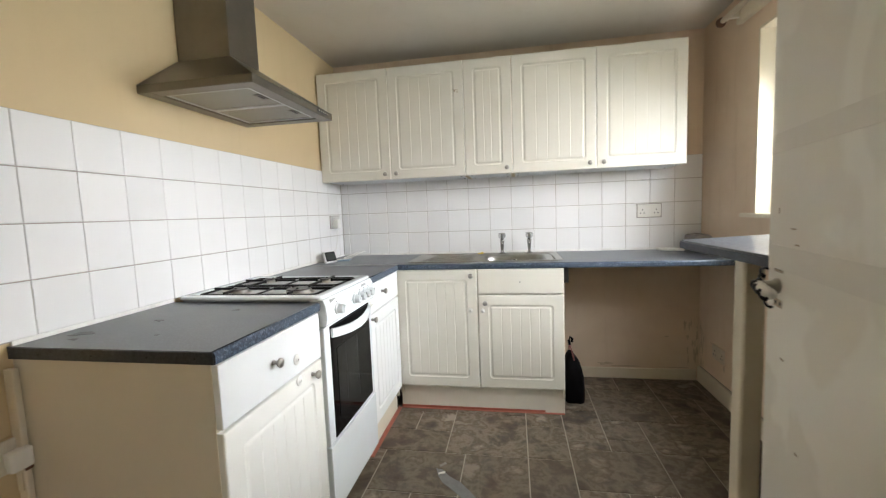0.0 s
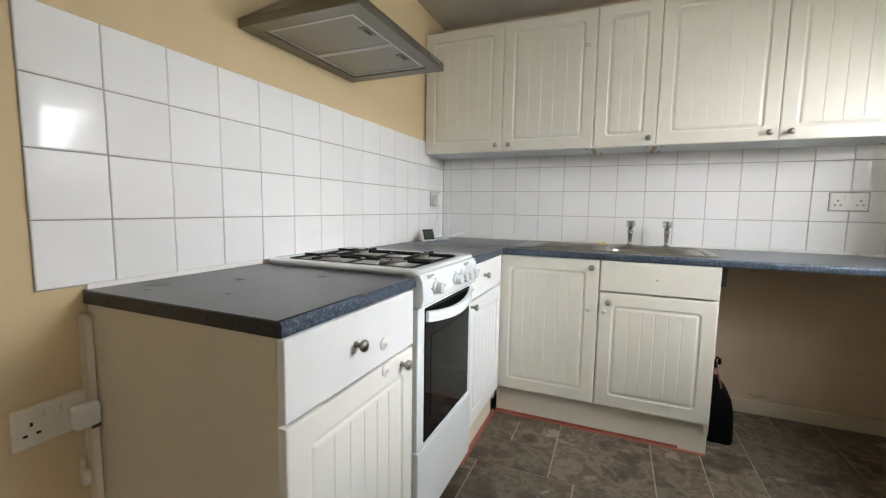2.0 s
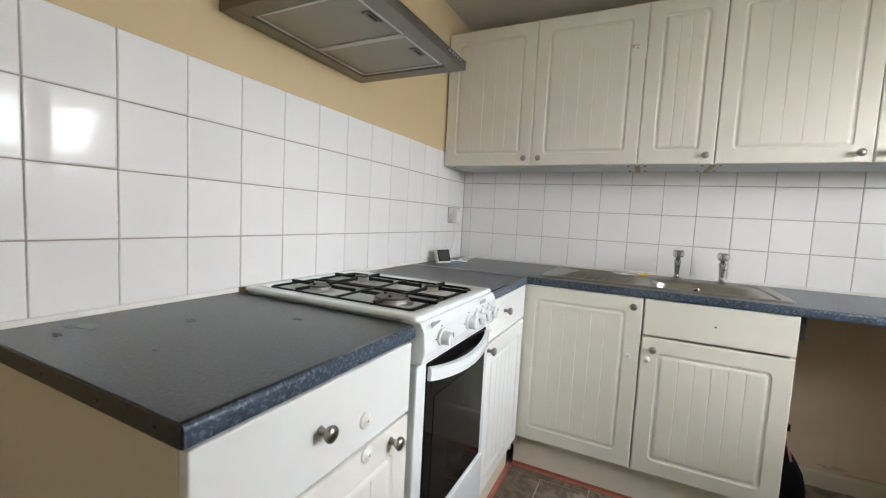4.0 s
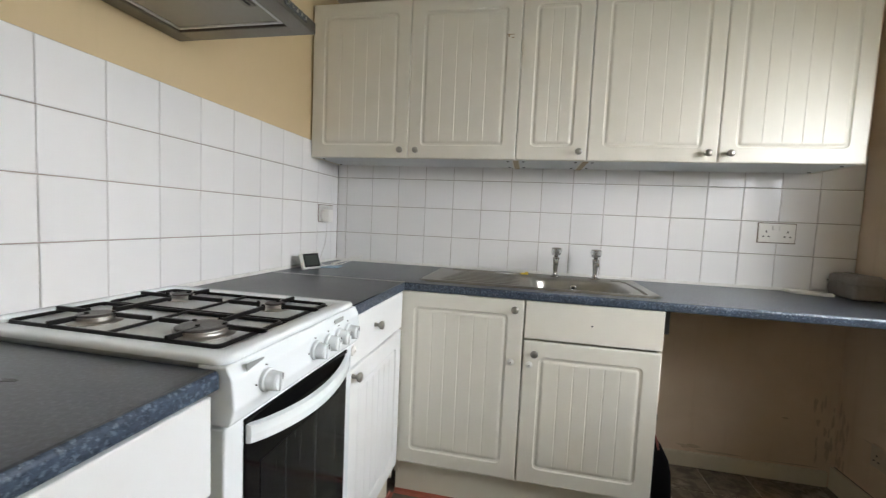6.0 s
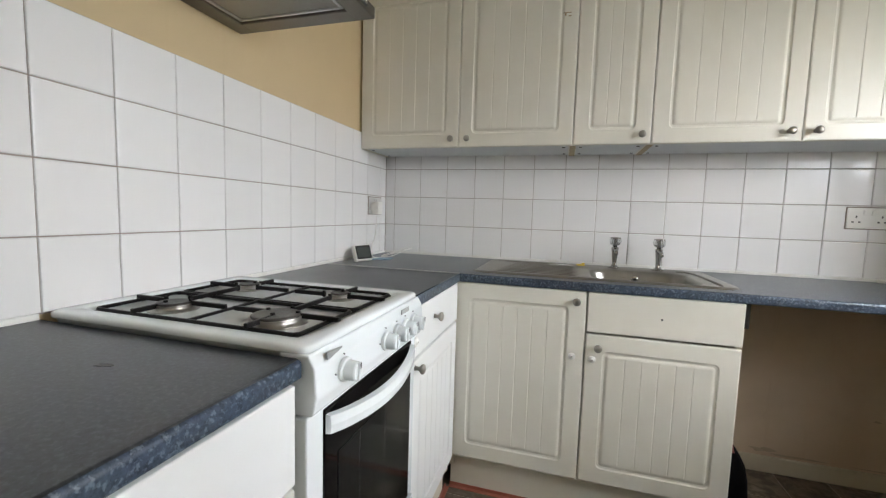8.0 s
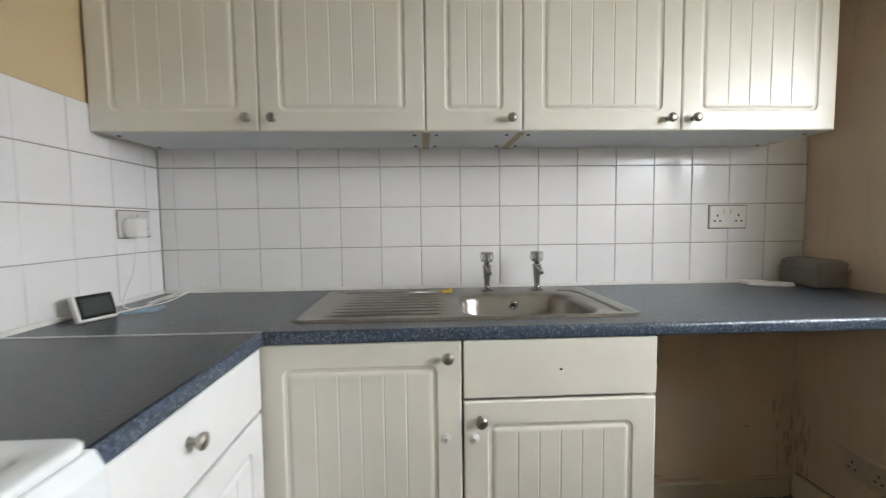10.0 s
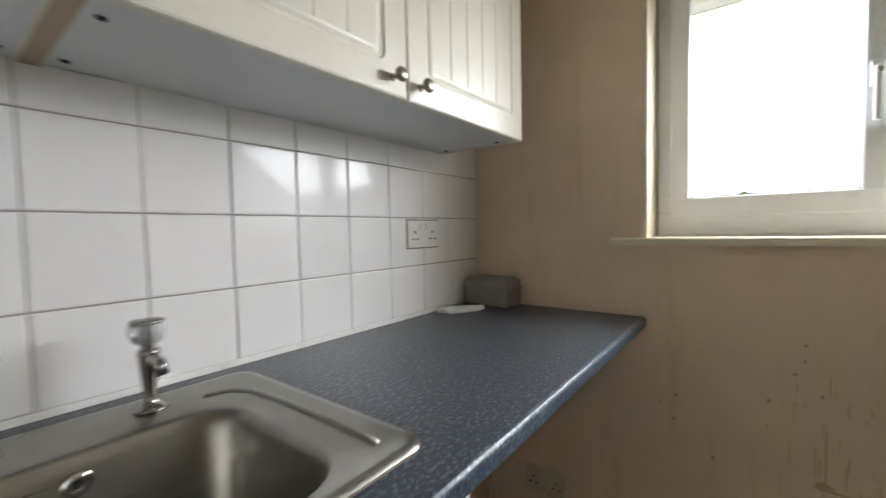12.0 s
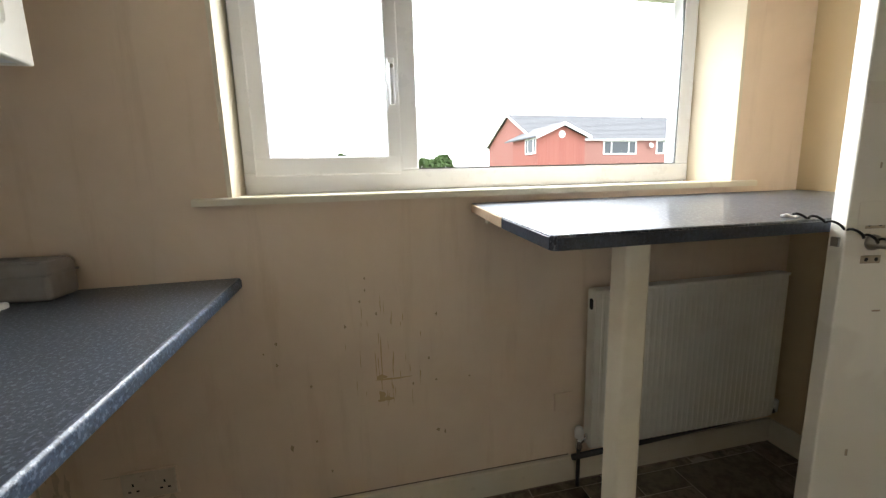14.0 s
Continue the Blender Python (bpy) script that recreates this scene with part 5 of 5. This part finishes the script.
rnd = random.Random(11)
runs = [(rnd.gauss(1.01, 0.05), rnd.uniform(0.44, 0.78), rnd.uniform(0.0015, 0.0032), rnd.uniform(0.012, 0.07)) for _ in range(40)]
specks = [(rnd.uniform(0.62, 1.4), rnd.uniform(0.2, 0.95), rnd.uniform(0.004, 0.008), rnd.uniform(0.004, 0.012)) for _ in range(16)]
RIGHT = pose(W - 0.0002, 0, 0, 90, 0, -90)
DRIP = painted("dried_tea_drip", (0.55, 0.385, 0.205), (0.47, 0.30, 0.14), 0.6, 20)
stains("wall_drips", runs + [(1.04, 0.515, 0.11, 0.006), (1.00, 0.525, 0.035, 0.018), (1.01, 0.445, 0.05, 0.016), (1.00, 0.46, 0.02, 0.03), (1.005, 0.60, 0.004, 0.16)], RIGHT, DRIP, "thin brown drip runs on the stained wall", rnd)
stains("wall_scuffs", specks + [(1.19, 0.30, 0.012, 0.012), (1.215, 0.29, 0.006, 0.018), (0.70, 0.315, 0.010, 0.022)], RIGHT, SCUFF_DARK, "dark brown scuffs on the stained wall", rnd)
MOULD = painted("grey_brown_mould", (0.57, 0.445, 0.32), (0.40, 0.30, 0.20), 0.9, 30)
stains("mould_patch", [(0.012 + 0.055 * rnd.random() ** 1.6, rnd.uniform(0.12, 0.40), rnd.uniform(0.005, 0.016), rnd.uniform(0.02, 0.10)) for _ in range(16)] + [(0.22, 0.312, 0.12, 0.005), (0.30, 0.235, 0.04, 0.03), (0.335, 0.21, 0.02, 0.05)], RIGHT, MOULD, "mould spots in the damp lower corner", rnd)
stains("mould_patch", [(2.492 - 0.09 * rnd.random() ** 2, rnd.uniform(0.12, 0.40), rnd.uniform(0.005, 0.016), rnd.uniform(0.02, 0.10)) for _ in range(16)] + [(2.02, 0.085, 0.20, 0.010), (1.90, 0.10, 0.10, 0.02), (2.36, 0.083, 0.22, 0.005), (2.30, 0.30, 0.03, 0.008)], pose(0, -0.0002, 0, 90, 0, 0), MOULD, "mould spots low on the wall under the worktop", rnd)

# ---------------------------------------------------------------- outside
ground = tagged(link("ground", box(OUT + 0.001, -400, -0.5, 500, 400, -0.2), GRASS), "grass ground outside", kind="structure")


def far_house(m, label):
    """A two-storey brick house: local x runs along the front, the front looks to -y."""
    c = thing("house", m, label, "house")
    L, D, EH, RH = 42.0, 14.3, 5.80, 9.5
    bm = bmesh.new()
    A = [bm.verts.new(p) for p in ((0, 0, -0.2), (0, D, -0.2), (0, D, EH), (0, D / 2, RH - 0.15), (0, 0, EH))]
    B = [bm.verts.new(p) for p in ((L, 0, -0.2), (L, D, -0.2), (L, D, EH), (L, D / 2, RH - 0.15), (L, 0, EH))]
    for i in range(5):
        bm.faces.new((A[i], A[(i + 1) % 5], B[(i + 1) % 5], B[i]))
    bm.faces.new(A), bm.faces.new(B[::-1])
    part("wall", bm, BRICK, c)
    sl = math.hypot(D / 2, RH - EH)
    ang = math.degrees(math.atan2(RH - EH, D / 2))
    for s in (0, 1):
        rm = pose(-0.4, -0.4, EH - 0.28, ang, 0, 0) if s == 0 else pose(L + 0.4, D + 0.4, EH - 0.28, ang, 0, 180)
        roof = part("roof", moved(box(0, 0, 0, L + 0.8, sl + 0.52, 0.12), rm), ROOF, c, "grey tiled roof")
        for k in range(1, 18):
            part("tile_course", moved(box(0, k * sl / 17 - 0.02, 0.115, L + 0.8, k * sl / 17 + 0.10, 0.155), rm), ROOF, roof)
    part("bargeboard", merge(moved(box(0, 0, -0.12, 0.12, sl + 0.52, 0.16), pose(-0.45, -0.4, EH - 0.28, ang, 0, 0)),
                             moved(box(-0.12, 0, -0.12, 0.0, sl + 0.52, 0.16), pose(-0.45, D + 0.4, EH - 0.28, ang, 0, 180))), WHITE_TRIM, c, "white bargeboard")
    part("fascia", box(-0.4, -0.46, EH - 0.40, L, -0.38, EH - 0.2), WHITE_TRIM, c)
    # projecting gable
    gx0, gx1, gd, gh, ge = -1.87, 4.23, 4.3, 6.80, 5.50
    bm = bmesh.new()
    gm = (gx0 + gx1) / 2
    A = [bm.verts.new(p) for p in ((gx0, -gd, -0.2), (gx1, -gd, -0.2), (gx1, -gd, ge), (gm, -gd, gh - 0.1), (gx0, -gd, ge))]
    B = [bm.verts.new(p) for p in ((gx0, 2, -0.2), (gx1, 2, -0.2), (gx1, 2, ge), (gm, 2, gh - 0.1), (gx0, 2, ge))]
    for i in range(5):
        bm.faces.new((A[i], A[(i + 1) % 5], B[(i + 1) % 5], B[i]))
    bm.faces.new(A), bm.faces.new(B[::-1])
    part("gable_wall", bm, BRICK, c)
    half = (gx1 - gx0) / 2 + 0.5
    slope = (gh - ge) / ((gx1 - gx0) / 2)
    for s in (-1, 1):
        bm = bmesh.new()
        z1, z0 = gh + 0.1, gh + 0.1 - slope * half
        for y0, y1, h0, h1, mt in ((-gd - 0.5, 3.5, 0.0, 0.16, 0), (-gd - 0.62, -gd - 0.50, -0.22, 0.18, 1)):
            p = []
            for y in (y0, y1):
                for x, z in ((gm, z1), (gm + s * half, z0)):
                    p += [bm.verts.new((x, y, z + h0)), bm.verts.new((x, y, z + h1))]
            for f in ((0, 1, 3, 2), (4, 5, 7, 6), (0, 1, 5, 4), (2, 3, 7, 6), (1, 3, 7, 5), (0, 2, 6, 4)):
                bm.faces.new([p[i] for i in f]).material_index = mt
        part("gable_roof", bm, [ROOF, WHITE_TRIM], c, "grey gable roof with white bargeboard")
    part("vent", moved(lathe([(0, 0), (0.42, 0), (0.42, 0.06), (0, 0.06)], 20), pose(gm, -gd, 5.75, 90, 0, 0)), WHITE_TRIM, c, "round white gable plaque")
    for x, w, y, turn in ((gx0, 2.5, -1.4, -90), (10.0, 5.2, 0, 0), (18.4, 5.2, 0, 0), (28, 4.0, 0, 0), (35, 4.0, 0, 0)):
        wm = pose(x, y, 0, 0, 0, turn)
        win = part("window", moved(merge(box(0, -0.08, 3.62, w, 0.05, 3.82), box(0, -0.08, 5.26, w, 0.05, 5.42), *[box(w * k - 0.11, -0.06, 3.7, w * k + 0.11, 0.05, 5.35) for k in (0.02, 0.24, 0.76, 0.98)]), wm), WHITE_TRIM, c)
        part("pane", moved(box(0.05, -0.03, 3.75, w - 0.05, -0.01, 5.3), wm), FAR_GLASS, win)
    part("satellite_dish", moved(lathe([(0, 0), (0.2, 0.03), (0.36, 0.12), (0.36, 0.13), (0.2, 0.05), (0, 0.02)], 16), pose(17.3, -0.25, 4.75, 70, 0, 0)), WHITE_TRIM, c, "white satellite dish")
    part("vent_pipe", moved(lathe([(0, 0), (0.08, 0), (0.08, 0.9), (0.14, 0.95), (0, 1.0)], 10), pose(21.5, 6.4, RH - 0.75)), ROOF, c)
    return c


far_house(pose(49.0, -23.3, 0, 0, 0, -86.5), "red brick two-storey house with white bargeboards across the road")


def far_tree(x, y, h, seed):
    rnd = random.Random(seed)
    c = thing("tree", pose(x, y, -0.2), "distant leafy green tree beyond the houses", "tree", "far trees")
    part("trunk", lathe([(0.35, 0), (0.26, h * 0.25), (0.12, h * 0.6), (0.02, h * 0.8)], 8), BARK, c)
    bm = bmesh.new()
    for _ in range(420):
        a, r, z = rnd.uniform(0, 6.28), rnd.uniform(0.2, 1) ** 0.6 * h * 0.42, rnd.uniform(0.25, 1.0)
        k = math.sin(math.pi * min(1, max(0.05, (z - 0.15) / 0.9))) ** 0.6
        p = Vector((r * k * math.cos(a), r * k * math.sin(a), z * h + rnd.uniform(-0.3, 0.3)))
        s = rnd.uniform(0.25, 0.6)
        q = pose(*p, rnd.uniform(0, 360), rnd.uniform(0, 360), rnd.uniform(0, 360))
        vs = [bm.verts.new(q @ Vector((s * ax, s * ay, 0.15 * s * ax * ay))) for ax, ay in ((-1, -0.6), (0.2, -1), (1, 0.1), (0.3, 1), (-0.8, 0.7))]
        bm.faces.new(vs)
    part("crown", bm, LEAF, c)


for i in range(9):
    far_tree(95 + 6 * (i % 3), -16 - 3.6 * i + 20, 6.3 + 0.9 * math.sin(i * 1.7), 40 + i)


# ---------------------------------------------------------------- wall tiles, one object each
TILE_MESH = {}


def tile(parent, origin, axis, w, h):
    """A glazed tile with pillowed edges, w along the wall and h up, on the wall that axis names."""
    key = (axis, round(w, 4), round(h, 4))
    if key not in TILE_MESH:
        t, e = 0.006, 0.0022
        bm = bmesh.new()
        loops = []
        for ins, d in ((0, 0), (0, t - e), (e * 0.4, t - e * 0.3), (e * 1.4, t)):
            loops.append([bm.verts.new((u, -d, v) if axis == "back" else (d, u, v)) for u, v in ((ins, ins), (w - ins, ins), (w - ins, h - ins), (ins, h - ins))])
        for a, b in zip(loops, loops[1:]):
            for i in range(4):
                bm.faces.new((a[i], a[(i + 1) % 4], b[(i + 1) % 4], b[i]))
        bm.faces.new(loops[-1])
        bmesh.ops.recalc_face_normals(bm, faces=bm.faces)
        me = bpy.data.meshes.new("tile")
        bm.to_mesh(me)
        bm.free()
        me.materials.append(TILE)
        TILE_MESH[key] = me
    ob = new("tile", TILE_MESH[key])
    ob.parent = parent
    ob.matrix_basis = Matrix.Translation(origin) @ pose(0, 0, 0, random.uniform(-0.12, 0.12), random.uniform(-0.12, 0.12), random.uniform(-0.12, 0.12))
    return ob


ROWS_Z = (0.911, 1.062, 1.2135, 1.365, 1.515)
G, GV = 0.0028, 0.0023
backing = structure("grout_back", box(0.004, -0.0040, 0.905, W - 0.001, -0.0005, 1.515), GROUT, "grubby tile grout")
backing_l = structure("grout_left", box(0.0005, -2.203, 0.909, 0.0040, -0.001, 1.515), GROUT, "grubby tile grout")
for z0, z1 in zip(ROWS_Z, ROWS_Z[1:]):
    xs = [0.008] + [0.0612 + 0.1518 * k for k in range(16)] + [W - 0.001]
    for x0, x1 in zip(xs, xs[1:]):
        tile(wall_back, (x0 + GV / 2, -0.002, z0 + G / 2), "back", x1 - x0 - GV, z1 - z0 - G)
    ys = [-2.203 + 0.1518 * k for k in range(15)] + [-0.008]
    for y0, y1 in zip(ys, ys[1:]):
        tile(wall_left, (0.002, y0 + GV / 2, z0 + G / 2), "left", y1 - y0 - GV, z1 - z0 - G)

# ---------------------------------------------------------------- vinyl floor pieces in modular sizes
M = 0.1017
GX0, GY0 = 0.012, -3.664
NX, NY = 25, 36
taken = np.zeros((NX, NY), bool)
pieces = []


def lay(i, j, w, h):
    w, h = min(w, NX - i), min(h, NY - j)
    if i < 0 or j < 0 or w < 1 or h < 1 or taken[i:i + w, j:j + h].any():
        return False
    taken[i:i + w, j:j + h] = True
    pieces.append((i, j, w, h))
    return True


def cell(x, y):
    return round((x - GX0) / M), round((y - GY0) / M)


for x, y, w, h in ((0.93, -1.04, 4, 4), (0.73, -0.83, 2, 2), (0.52, -0.83, 2, 2), (0.52, -1.04, 4, 2), (1.335, -1.04, 2, 3), (1.335, -0.74, 2, 2), (1.54, -0.94, 2, 4), (1.74, -0.84, 2, 2),
                   (1.74, -0.64, 4, 4), (1.54, -1.24, 4, 3), (1.03, -1.34, 3, 3), (0.62, -1.34, 4, 3), (1.335, -1.34, 2, 3), (1.94, -0.94, 4, 3)):
    lay(*cell(x, y), w, h)
rnd = random.Random(5)
for j in range(NY):
    for i in range(NX):
        if not taken[i, j]:
            opts = [(4, 4), (4, 3), (2, 2), (3, 2), (2, 3), (4, 2), (3, 3)]
            rnd.shuffle(opts)
            for o in opts + [(2, 1), (1, 2), (1, 1)]:
                if lay(i, j, *o):
                    break
FLOOR_MESH = {}
for i, j, w, h in pieces:
    if (w, h) not in FLOOR_MESH:
        g = 0.0028
        bm = box(g, g, -0.004, w * M - g, h * M - g, 0.0, 0.0)
        me = bpy.data.meshes.new("floor_tile")
        bm.to_mesh(me)
        bm.free()
        me.materials.append(VINYL)
        FLOOR_MESH[(w, h)] = me
    ob = new("floor_tile", FLOOR_MESH[(w, h)])
    ob.parent = floor
    ob.matrix_basis = Matrix.Translation((GX0 + i * M, GY0 + j * M, -0.0008))
